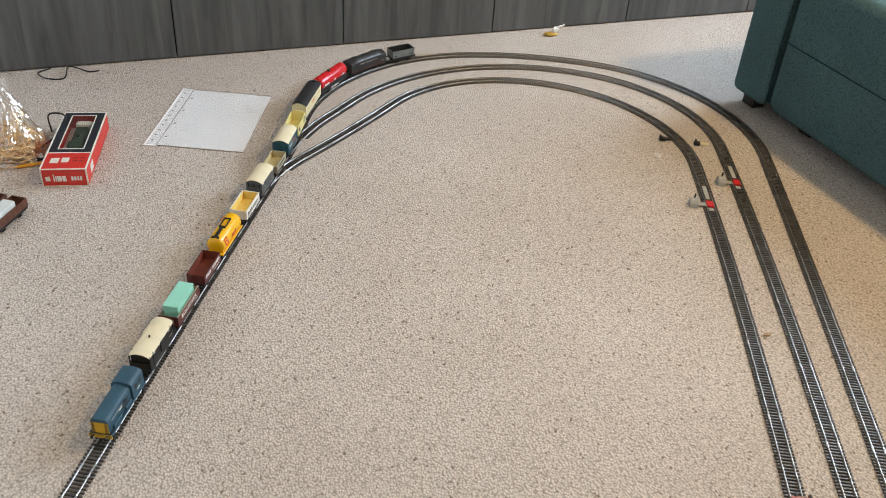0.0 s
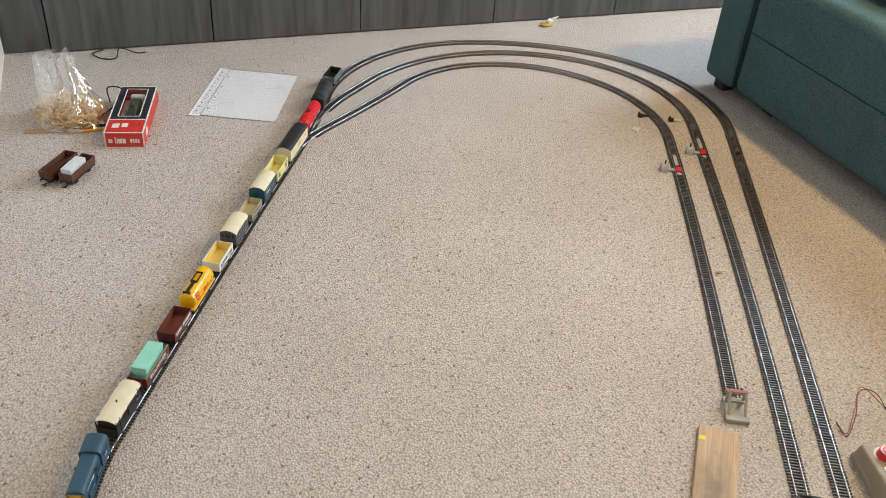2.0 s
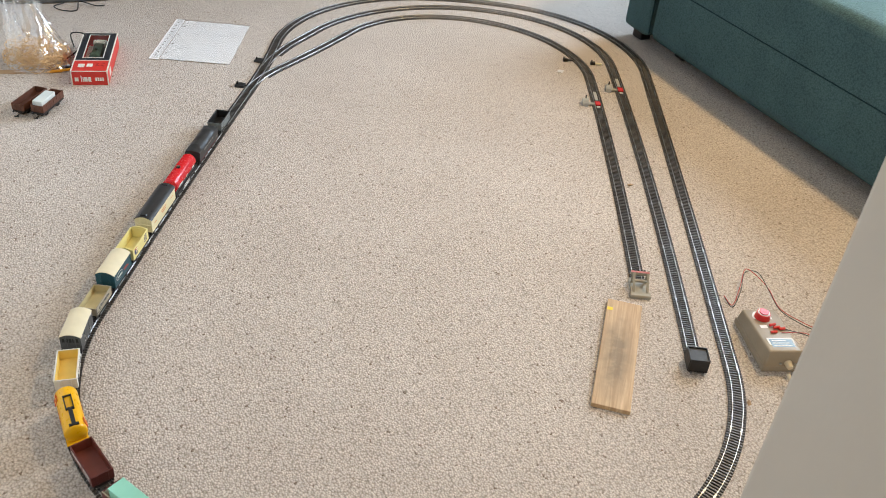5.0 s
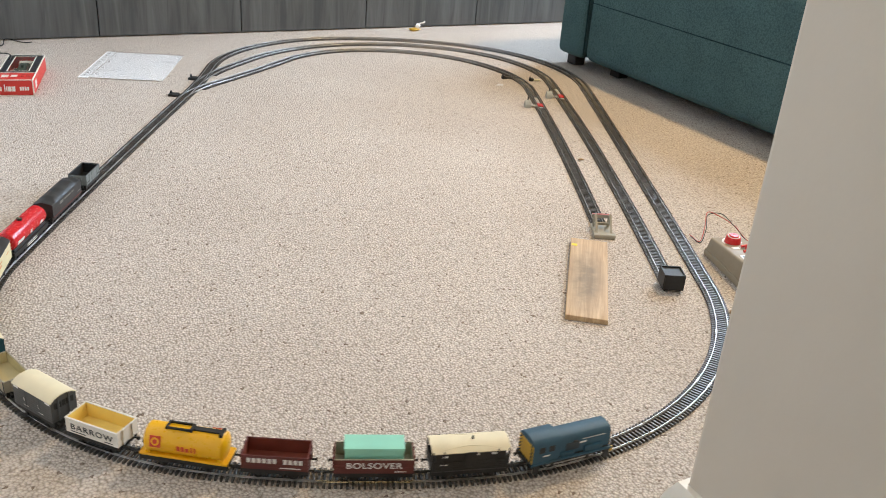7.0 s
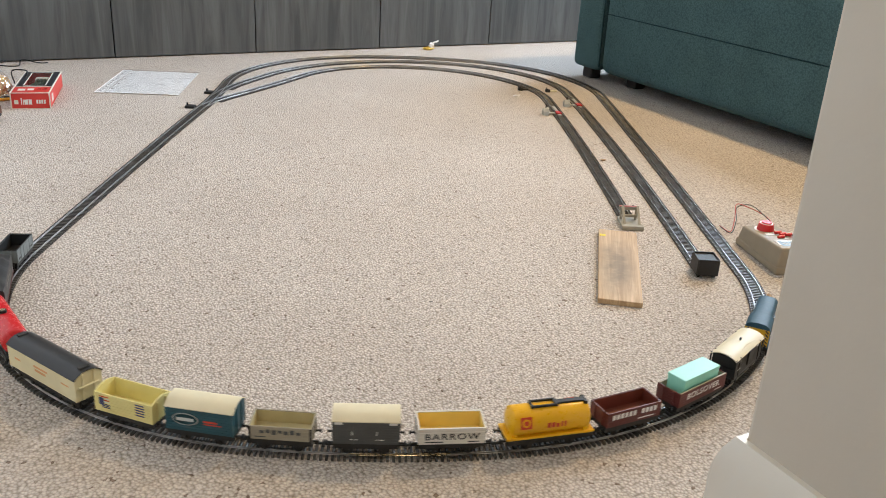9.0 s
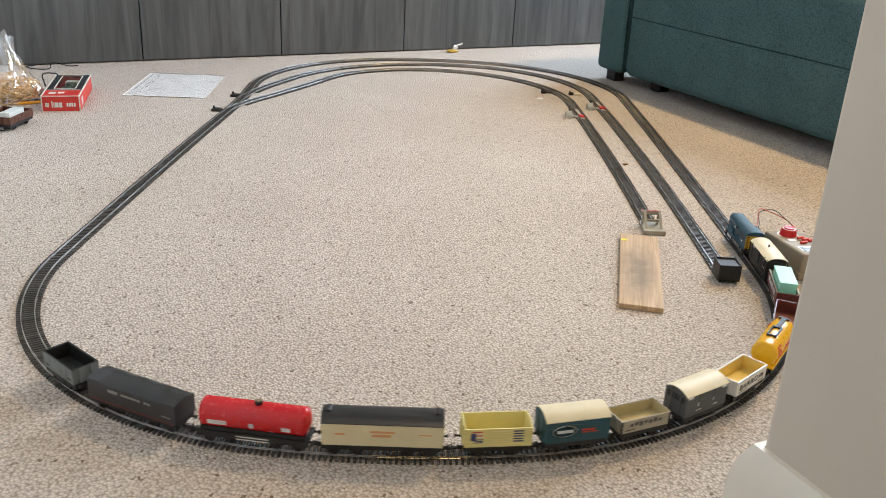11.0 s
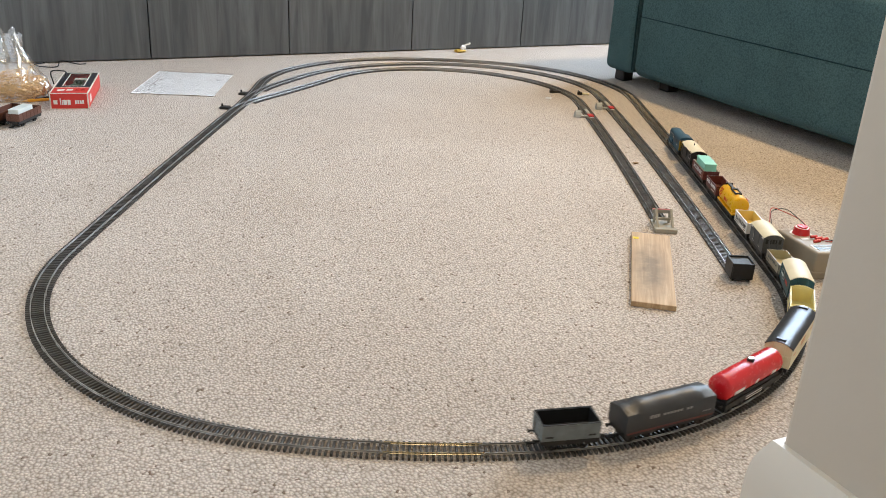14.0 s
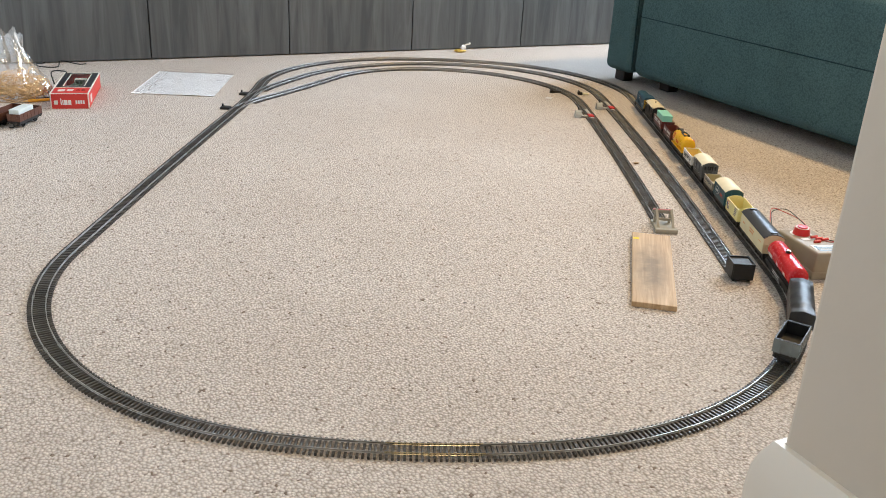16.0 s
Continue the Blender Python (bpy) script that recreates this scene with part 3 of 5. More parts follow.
def running_gear(t, length, wheelbase, bogies=False, bar=0.0):
    """Underframe, axleboxes, wheels, buffers and couplings. The thing's floor is the rail top less RT."""
    half = length / 2
    bm = bmesh.new()
    add_box(bm, -half + 0.001, half - 0.001, -0.0125, 0.0125, RT + 0.0100, RT + 0.0158, 0.0004, 1)
    add_box(bm, -half + 0.006, half - 0.006, -0.0068, 0.0068, RT + 0.0042, RT + 0.0101)
    for y in (-0.0128, 0.0128):
        add_box(bm, -half, half, y - 0.001, y + 0.001, RT + 0.0096, RT + 0.0159)
    part("underframe", bm, M_BLACK, t)
    if bogies:
        centres = [(c + d) for c in (-wheelbase / 2, wheelbase / 2) for d in (-0.0115, 0.0115)]
    else:
        centres = [-wheelbase / 2, wheelbase / 2]
    for x in centres:
        bm = bmesh.new()
        for s in (-1, 1):
            add_cyl(bm, (x, s * 0.0074, RT + 0.0062), (x, s * 0.0094, RT + 0.0062), 0.0062, 14)
        add_cyl(bm, (x, -0.012, RT + 0.0062), (x, 0.012, RT + 0.0062), 0.0009, 6)
        part("wheelset", bm, M_BLACK, t, "black wheels on a thin axle")
        for s in (-1, 1):
            bm = bmesh.new()
            add_box(bm, x - 0.0022, x + 0.0022, s * 0.0122 - 0.0012, s * 0.0122 + 0.0012, RT + 0.0038, RT + 0.0118, 0.0005, 1)
            add_box(bm, x - 0.0085, x + 0.0085, s * 0.0126 - 0.0006, s * 0.0126 + 0.0006, RT + 0.0086, RT + 0.0106)
            part("axlebox", bm, M_BLACK, t)
    for e in (-1, 1):
        for y in (-0.0095, 0.0095):
            bm = cyl((e * half, y, RT + 0.0136), (e * (half + 0.0055), y, RT + 0.0136), 0.0011, 8)
            add_cyl(bm, (e * (half + 0.0050), y, RT + 0.0136), (e * (half + 0.0062), y, RT + 0.0136), 0.0022, 10)
            part("buffer", bm, M_BLACK, t)
        bm = box(min(e * half, e * (half + 0.0115)), max(e * half, e * (half + 0.0115)), -0.0016, 0.0016, RT + 0.0045, RT + 0.0058)
        add_box(bm, e * (half + 0.0105) - 0.0008, e * (half + 0.0105) + 0.0008, -0.0055, 0.0055, RT + 0.0042, RT + 0.0062)
        part("coupling", bm, M_BLACK, t)
    if bar:
        for s in (-1, 1):
            part("brake_lever", box(-bar, bar, s * 0.0132 - 0.0004, s * 0.0132 + 0.0004, RT + 0.0045, RT + 0.0054), M_BLACK, t)


def wagon(name, offset, wheelbase, label, category="model wagon"):
    t = thing(name, pose(0, 0, 0), label, category, "goods train")
    ROLLING.append((t, offset, wheelbase))
    return t


BASE = RT + 0.0160


def planked_side(bm, x0, x1, y0, y1, z0, z1, planks):
    """A side of planks in one piece, with a narrow groove between one and the next."""
    along_x = x1 - x0 > y1 - y0
    lo, hi = (y0, y1) if along_x else (-x1, -x0)
    h, g, d = (z1 - z0) / planks, 0.00016, (hi - lo) * 0.22
    near, far = [], []
    for i in range(planks):
        a, b = z0 + i * h, z0 + (i + 1) * h
        for z, inset in ((a + (g if i else 0), 0), (b - (g if i < planks - 1 else 0), 0), (b, d)):
            if z < z1 or not inset:
                near.append((lo + inset, z))
                far.append((hi - inset, z))
    prof = near + far[::-1]
    if along_x:
        sweep(bm, [(x0, 0, 0, 0), (x1, 0, 0, 0)], prof)
    else:
        sweep(bm, [(0, y0, 0, math.pi / 2), (0, y1, 0, math.pi / 2)], prof)


def open_body(t, length, width, high, mat, inside, planks=5, strap=M_BLACK, wall=0.0013, ends_round=0.0, ribs=()):
    hx, hy = length / 2, width / 2
    z0, z1 = BASE, BASE + high
    part("wagon_floor", box(-hx + 0.001, hx - 0.001, -hy + 0.001, hy - 0.001, z0 - 0.0004, z0 + 0.0012), inside, t, "wagon floor")
    for s in (-1, 1):
        bm = bmesh.new()
        planked_side(bm, -hx, hx, s * hy - (wall if s > 0 else 0), s * hy + (0 if s > 0 else wall), z0, z1, planks)
        part("side", bm, mat, t)
        bm = bmesh.new()
        x0, x1 = (hx - wall, hx) if s > 0 else (-hx, -hx + wall)
        if ends_round:
            k = 14
            prof = [(-hy + wall, z0), (hy - wall, z0)] + [(q * (hy - wall), z1 + ends_round * (1 - q * q)) for q in (1 - 2 * i / k for i in range(k + 1))]
            sweep(bm, [(x0, 0, 0, 0), (x1, 0, 0, 0)], prof)
        else:
            planked_side(bm, x0, x1, -hy + wall, hy - wall, z0, z1, planks)
        part("end", bm, mat, t)
        for y in (-hy * 0.45, hy * 0.45):
            xs = s * hx
            part("end_post", box(min(xs, xs + s * 0.0012), max(xs, xs + s * 0.0012), y - 0.0011, y + 0.0011, z0, z1, 0.0003, 1), mat if strap is None else strap, t)
    for s in (-1, 1):
        for x in ribs:
            y = s * hy
            part("strap", box(x - 0.0009, x + 0.0009, min(y, y + s * 0.0005), max(y, y + s * 0.0005), z0, z1), mat if strap is None else strap, t)
    i = wall + 0.0002
    for s in (-1, 1):
        y = s * (hy - i)
        part("lining", box(-hx + i, hx - i, min(y, y - s * 0.0003), max(y, y - s * 0.0003), z0 + 0.0012, z1 - 0.0006), inside, t)
        x = s * (hx - i)
        part("lining", box(min(x, x - s * 0.0003), max(x, x - s * 0.0003), -hy + i + 0.0004, hy - i - 0.0004, z0 + 0.0012, z1 - 0.0006), inside, t)


def roof_mesh(length, width, z, rise, thick=0.001, n=14, over=0.0008):
    bm = bmesh.new()
    hx, hy = length / 2 + over, width / 2 + over
    prof = []
    for i in range(n + 1):
        a = -1 + 2 * i / n
        prof.append((a * hy, rise * (1 - abs(a) ** 2.2)))
    prof = prof + [(y, u - thick) for y, u in reversed(prof)]
    return sweep(bm, [(-hx, 0, z, 0), (hx, 0, z, 0)], prof)


def van_body(t, length, width, high, mat, roof_mat, rise=0.006, ribs=(), planks=9):
    hx, hy = length / 2, width / 2
    z0, z1 = BASE, BASE + high
    for s in (-1, 1):
        bm = bmesh.new()
        planked_side(bm, -hx, hx, s * hy - (0.0015 if s > 0 else 0), s * hy + (0 if s > 0 else 0.0015), z0, z1, planks)
        part("side", bm, mat, t)
        bm = bmesh.new()
        x0, x1 = (hx - 0.0015, hx) if s > 0 else (-hx, -hx + 0.0015)
        k, e = 12, hy - 0.0016
        prof = [(-e, z0), (e, z0)] + [(q * e, z1 + max(0, rise * (1 - abs(q) ** 2.2) - 0.0007)) for q in (1 - 2 * i / k for i in range(k + 1))]
        sweep(bm, [(x0, 0, 0, 0), (x1, 0, 0, 0)], prof)
        part("end", bm, mat, t)
        for y in (-hy * 0.42, hy * 0.42):
            xs = s * hx
            part("end_post", box(min(xs, xs + s * 0.001), max(xs, xs + s * 0.001), y - 0.0012, y + 0.0012, z0, z1 + rise * 0.5, 0.0003, 1), mat, t)
        for x in ribs:
            y = s * hy
            part("side_post", box(x - 0.0008, x + 0.0008, min(y, y + s * 0.0006), max(y, y + s * 0.0006), z0, z1), mat, t)
    smooth(part("roof", roof_mesh(length, width, z1, rise), roof_mat, t), 50)


def mark(t, name, x, z, sx, sz, y, side, mat, label="", lift=0.0003):
    ys = side * (y + lift)
    return part(name, box(x - sx / 2, x + sx / 2, min(ys, ys - side * 0.0002), max(ys, ys - side * 0.0002), z - sz / 2, z + sz / 2), mat, t, label)


def side_pose(x, y, z, side):
    """Where lettering stands on a side: it reads from outside."""
    return Matrix.Translation((x, side * y, z)) @ pose(0, 0, 0, 90, 0, 0 if side < 0 else 180)


def build_loco():
    t = wagon("diesel_locomotive", 0.429, 0.046, "blue diesel shunting locomotive with striped yellow ends", "model locomotive")
    L, W = 0.106, 0.030
    running_gear(t, L, 0.046)
    hx = L / 2
    part("footplate", box(-hx, hx, -0.0165, 0.0165, RT + 0.0125, RT + 0.0150, 0.0004, 1), M_BLUE, t)
    z0 = RT + 0.0150
    # long bonnet with rounded shoulders
    prof = [(-0.0125, 0), (0.0125, 0), (0.0125, 0.020), (0.0112, 0.0232), (0.0085, 0.0252), (0, 0.0262), (-0.0085, 0.0252), (-0.0112, 0.0232), (-0.0125, 0.020)]
    smooth(part("bonnet", sweep(bmesh.new(), [(-0.018, 0, z0, 0), (hx - 0.003, 0, z0, 0)], prof), M_BLUE, t), 50)
    prof = [(-0.0155, 0), (0.0155, 0), (0.0155, 0.0225), (0.0138, 0.0262), (0.0095, 0.0288), (0, 0.0300), (-0.0095, 0.0288), (-0.0138, 0.0262), (-0.0155, 0.0225)]
    smooth(part("cab", sweep(bmesh.new(), [(-hx + 0.002, 0, z0, 0), (-0.0175, 0, z0, 0)], prof), M_BLUE, t), 50)
    for s in (-1, 1):
        for x in (-0.040, -0.028):
            part("cab_window", box(x - 0.0035, x + 0.0035, min(s * 0.0155, s * 0.0158), max(s * 0.0155, s * 0.0158), z0 + 0.013, z0 + 0.0205, 0.0001, 1), M_BLACK, t, "dark cab window")
        part("grille", box(-0.008, 0.010, min(s * 0.0124, s * 0.0129), max(s * 0.0124, s * 0.0129), z0 + 0.006, z0 + 0.016), M_BLUE_DARK, t)
        part("equipment_box", box(0.016, 0.040, min(s * 0.012, s * 0.0152), max(s * 0.012, s * 0.0152), z0, z0 + 0.0075, 0.0006, 1), M_BLUE, t)
        part("equipment_box", box(-0.014, 0.004, min(s * 0.012, s * 0.0148), max(s * 0.012, s * 0.0148), z0, z0 + 0.0052, 0.0006, 1), M_BLUE, t)
        part("air_horn", box(0.0005, 0.006, min(s * 0.0125, s * 0.0152), max(s * 0.0125, s * 0.0152), z0 + 0.0165, z0 + 0.0185, 0.0004, 1), M_BLACK, t)
        part("handrail", cyl((0.012, s * 0.0137, z0 + 0.0185), (0.042, s * 0.0137, z0 + 0.0185), 0.00045, 6), M_STEEL, t)
        mark(t, "number_bar", 0.014, z0 + 0.0135, 0.009, 0.0022, 0.0126, s, M_WHITE_MARK, "pale marking")
        mark(t, "number_bar", -0.034, z0 + 0.0085, 0.008, 0.0018, 0.0156, s, M_WHITE_MARK, "pale marking")
        part("coupling_rod", box(-0.030, 0.030, s * 0.0118 - 0.0006, s * 0.0118 + 0.0006, RT + 0.0048, RT + 0.0066, 0.0003, 1), M_STEEL, t, "bright coupling rod")
        part("step", box(-hx + 0.004, -hx + 0.011, s * 0.0155 - 0.001, s * 0.0155 + 0.001, RT + 0.002, RT + 0.0128), M_BLACK, t)
        part("step", box(hx - 0.011, hx - 0.004, s * 0.0155 - 0.001, s * 0.0155 + 0.001, RT + 0.002, RT + 0.0128), M_BLACK, t)
    for x in (0.0,):
        part("wheelset", cyl((x, -0.0094, RT + 0.0068), (x, 0.0094, RT + 0.0068), 0.0066, 14), M_BLACK, t)
    # striped ends
    for e, half_w, high, x in ((1, 0.0122, 0.0195, hx - 0.003), (-1, 0.0152, 0.0225, -hx + 0.002)):
        panel = part("end_panel", box(min(x, x + e * 0.0006), max(x, x + e * 0.0006), -half_w, half_w, z0, z0 + high, 0.0002, 1), M_YELLOW_END, t, "yellow and black striped end")
        if e > 0:
            part("radiator", box(x + 0.0006, x + 0.0010, -0.0075, 0.0075, z0 + 0.006, z0 + 0.017), M_YELLOW_END, panel)
        xs = x + e * 0.0006
        n = 5
        for i in range(n):
            for s in (-1, 1):
                zc = z0 + high * (i + 0.5) / n
                bm = box(min(xs, xs + e * 0.0004), max(xs, xs + e * 0.0004), -0.0026, 0.0026, -0.0008, 0.0008)
                bm.transform(Matrix.Translation((0, s * (half_w - 0.0030), zc)) @ Matrix.Translation((xs, 0, 0)) @ Matrix.Rotation(s * e * 0.7, 4, "X") @ Matrix.Translation((-xs, 0, 0)))
                part("stripe", bm, M_BLACK_MARK, panel, "black warning stripe")
        part("buffer_beam", box(min(e * hx, e * (hx - 0.002)), max(e * hx, e * (hx - 0.002)), -0.0162, 0.0162, RT + 0.0090, RT + 0.0150), M_YELLOW_END if e > 0 else M_BLACK, t)


def build_brake_van():
    t = wagon("brake_van", 0.308, 0.046, "dark brake van with a cream roof and stove pipe")
    L, W = 0.084, 0.031
    running_gear(t, L, 0.046, bar=0.03)
    hx, hy = L / 2, W / 2
    z0, z1 = BASE, BASE + 0.0245
    part("platform", box(-hx, hx, -hy, hy, z0 - 0.0004, z0 + 0.001), M_GREY_VAN, t)
    part("cabin", box(-hx + 0.004, hx - 0.004, -hy + 0.0005, hy - 0.0005, z0, z1 - 0.0005, 0.0003, 1), M_BLACK, t)
    for s in (-1, 1):
        bm = bmesh.new()
        planked_side(bm, -hx, hx, s * hy - (0.001 if s > 0 else 0), s * hy + (0 if s > 0 else 0.001), z0, z0 + 0.0125, 5)
        part("side", bm, M_BLACK, t)
        for x in (-hx + 0.0008, -hx + 0.0125, hx - 0.0125, hx - 0.0008):
            part("veranda_post", box(x - 0.0008, x + 0.0008, s * hy - 0.0008, s * hy + 0.0008, z0, z1 + 0.001), M_BLACK, t)
        x = s * hx
        bm = bmesh.new()
        planked_side(bm, min(x, x - s * 0.001), max(x, x - s * 0.001), -hy, hy, z0, z0 + 0.0115, 4)
        part("end", bm, M_BLACK, t)
        for x in (-0.028, 0.006, 0.025):
            mark(t, "marking_bar", x, z0 + 0.0205 if x > 0 else z0 + 0.019, 0.006, 0.0022, hy - 0.0004, s, M_WHITE_MARK, "pale marking")
        mark(t, "marking_bar", -0.029, z0 + 0.009, 0.008, 0.0012, hy, s, M_WHITE_MARK, "pale marking")
        part("lookout", box(-0.006, 0.006, min(s * hy, s * (hy + 0.0018)), max(s * hy, s * (hy + 0.0018)), z0 + 0.006, z1, 0.0004, 1), M_BLACK, t)
    roof = smooth(part("roof", roof_mesh(L, W, z1, 0.0052), M_CREAM_ROOF, t, "cream roof"), 50)
    for s in (-1, 1):
        pts = spline([(-0.032, s * 0.0135, z1 + 0.0016), (0, s * 0.0095, z1 + 0.0037), (0.032, s * 0.0135, z1 + 0.0016)], 6)
        part("rain_strip", tube(bmesh.new(), pts, 0.0004, 5), M_CREAM_ROOF, roof)
    part("stove_pipe", cyl((0.004, 0, z1 + 0.0045), (0.004, 0, z1 + 0.0085), 0.0013, 10), M_BLACK, roof, "black stove pipe")


def build_bolsover():
    t = wagon("open_wagon", 0.2035, 0.038, "maroon open wagon lettered in white, carrying a mint container")
    L, W = 0.084, 0.0315
    running_gear(t, L, 0.042, bar=0.026)
    open_body(t, L, W, 0.0172, M_MAROON, M_BEIGE, 5, M_MAROON)
    for s in (-1, 1):
        lettering("lettering", "BOLSOVER", 0.0102, M_WHITE_MARK, t, side_pose(0, W / 2 + 0.0003, BASE + 0.0098, s), 1.08, 1.12)
        mark(t, "marking_bar", s * -0.028, BASE + 0.0024, 0.012, 0.001, W / 2, s, M_WHITE_MARK)
    for s in (-1, 1):
        part("capping", box(-L / 2 + 0.001, L / 2 - 0.001, min(s * W / 2, s * (W / 2 - 0.0018)), max(s * W / 2, s * (W / 2 - 0.0018)), BASE + 0.0172, BASE + 0.0178), M_BEIGE, t, "worn pale top edge")
    box_ob = part("container", box(-0.031, 0.031, -0.0118, 0.0118, BASE + 0.0012, BASE + 0.0285, 0.0006, 2), M_MINT, t, "plain mint green container load")
    part("container_lid", box(-0.0316, 0.0316, -0.0123, 0.0123, BASE + 0.0262, BASE + 0.0292, 0.0005, 2), M_MINT, box_ob)


def build_maroon_open():
    t = wagon("open_wagon", 0.0985, 0.036, "maroon open wagon with a rough white-lettered side")
    L, W = 0.070, 0.031
    running_gear(t, L, 0.036, bar=0.022)
    open_body(t, L, W, 0.0172, M_MAROON, M_MAROON_IN, 5, M_MAROON)
    for s in (-1, 1):
        for i in range(11):
            x = -0.027 + i * 0.0054
            if i != 6:
                mark(t, "letter_bar", x, BASE + 0.0112, 0.0038, 0.0058, W / 2, s, M_WHITE_MARK)
        mark(t, "marking_bar", s * -0.016, BASE + 0.0032, 0.022, 0.0012, W / 2, s, M_WHITE_MARK)


def tank_shell(length, r, squash=1.0, n=28, dome=0.004):
    """A barrel along x with dished ends."""
    bm = bmesh.new()
    hx = length / 2
    prof = [(-hx - dome, 0.0), (-hx - dome * 0.85, r * 0.5), (-hx - dome * 0.35, r * 0.86), (-hx, r * 0.985), (-hx + 0.0015, r), (hx - 0.0015, r), (hx, r * 0.985), (hx + dome * 0.35, r * 0.86), (hx + dome * 0.85, r * 0.5), (hx + dome, 0.0)]
    rings = []
    for x, q in prof:
        if q == 0:
            rings.append([bm.verts.new((x, 0, 0))])
        else:
            rings.append([bm.verts.new((x, q * math.cos(2 * math.pi * k / n), q * squash * math.sin(2 * math.pi * k / n))) for k in range(n)])
    for a, b in zip(rings, rings[1:]):
        for k in range(n):
            j = (k + 1) % n
            if len(a) == 1:
                bm.faces.new((a[0], b[j], b[k]))
            elif len(b) == 1:
                bm.faces.new((a[k], a[j], b[0]))
            else:
                bm.faces.new((a[k], a[j], b[j], b[k]))
    bmesh.ops.recalc_face_normals(bm, faces=bm.faces)
    return bm


def build_yellow_tank():
    t = wagon("tank_wagon", 0.0, 0.048, "bright yellow tank wagon with a black top walkway")
    L = 0.096
    running_gear(t, L, 0.048, bar=0.03)
    r = 0.0158
    zc = BASE + 0.0150
    bm = tank_shell(L - 0.014, r)
    bm.transform(Matrix.Translation((0, 0, zc)))
    tank = smooth(part("tank", bm, M_TANK, t, "smooth yellow barrel"), 60)
    part("cradle", box(-L / 2 + 0.002, L / 2 - 0.002, -0.0148, 0.0148, BASE - 0.0006, BASE + 0.0022, 0.0004, 1), M_TANK, t)
    for e in (-1, 1):
        bm = box(min(e * (L / 2 - 0.007), e * (L / 2)), max(e * (L / 2 - 0.007), e * (L / 2)), -0.0150, 0.0150, BASE, BASE + 0.0024, 0.0004, 1)
        part("end_platform", bm, M_TANK, t)
        part("end_brace", box(min(e * (L / 2 - 0.012), e * (L / 2 - 0.006)), max(e * (L / 2 - 0.012), e * (L / 2 - 0.006)), -0.013, 0.013, BASE, BASE + 0.006, 0.0008, 1), M_TANK, t)
    zt = zc + r
    bm = bmesh.new()
    for s in (-1, 1):
        add_box(bm, -0.020, 0.006, s * 0.0052 - 0.0008, s * 0.0052 + 0.0008, zt - 0.0002, zt + 0.0022)
    add_box(bm, -0.021, -0.019, -0.006, 0.006, zt - 0.0008, zt + 0.0022)
    add_box(bm, 0.005, 0.008, -0.006, 0.006, zt - 0.0008, zt + 0.0022)
    add_box(bm, 0.006, 0.040, -0.0028, 0.0028, zt - 0.0004, zt + 0.0018)
    add_box(bm, 0.037, 0.0405, -0.0065, 0.0065, zt - 0.003, zt + 0.0018)
    part("walkway", bm, M_BLACK, tank, "black catwalk frame")
    for s in (-1, 1):
        x = s * 0.029
        a = 0.30
        y, z = math.cos(a) * r, zc + math.sin(a) * r
        m = Matrix.Translation((x, s * (y + 0.0002), z)) @ Matrix.Rotation(s * a, 4, "X")
        bm = box(-0.006, 0.006, -0.0002, 0.0002, -0.0062, 0.0062)
        bm.transform(m)
        emblem = part("emblem", bm, M_RED_MARK, tank, "red square emblem")
        bm = cyl((0, -0.0005 * s, 0), (0, 0.0005 * s, 0), 0.0044, 16)
        bm.transform(m)
        part("emblem_disc", bm, M_TANK, emblem)
        bm = cyl((0, -0.0008 * s, 0), (0, 0.0008 * s, 0), 0.0026, 12)
        bm.transform(m)
        part("emblem_core", bm, M_RED_MARK, emblem)
        for i, (w, h) in enumerate(((0.0036, 0.0058), (0.0034, 0.0056), (0.0032, 0.0042), (0.0018, 0.0062), (0.0018, 0.0062))):
            bm = box(-w / 2, w / 2, -0.0002, 0.0002, -0.003, -0.003 + h)
            bm.transform(Matrix.Translation((-s * (-0.004 + 0.0047 * i - (0.001 if i == 4 else 0)) * 1.0, s * (math.cos(0.05) * r + 0.0001), zc)) @ Matrix.Rotation(0, 4, "X"))
            part("letter_bar", bm, M_RED_MARK, tank)


def build_barrow():
    t = wagon("open_wagon", -0.106, 0.036, "white open wagon with black lettering and a yellow inside")
    L, W = 0.068, 0.032
    running_gear(t, L, 0.036, bar=0.022)
    open_body(t, L, W, 0.0185, M_WHITE, M_YELLOW_IN, 4, M_WHITE)
    for s in (-1, 1):
        y = s * W / 2
        part("top_rail", box(-L / 2, L / 2, min(y, y + s * 0.0006), max(y, y + s * 0.0006), BASE + 0.0168, BASE + 0.0186), M_WHITE, t)
        part("side_rail", box(-L / 2 + 0.002, L / 2 - 0.002, min(y, y + s * 0.0005), max(y, y + s * 0.0005), BASE + 0.0128, BASE + 0.0136), M_WHITE, t)
        lettering("lettering", "BARROW", 0.0098, M_BLACK_MARK, t, side_pose(0, W / 2 + 0.0003, BASE + 0.0085, s), 1.2, 1.18)
        mark(t, "marking_bar", s * -0.022, BASE + 0.0026, 0.011, 0.001, W / 2, s, M_BLACK_MARK)
        mark(t, "marking_bar", s * 0.018, BASE + 0.0026, 0.019, 0.001, W / 2, s, M_BLACK_MARK)


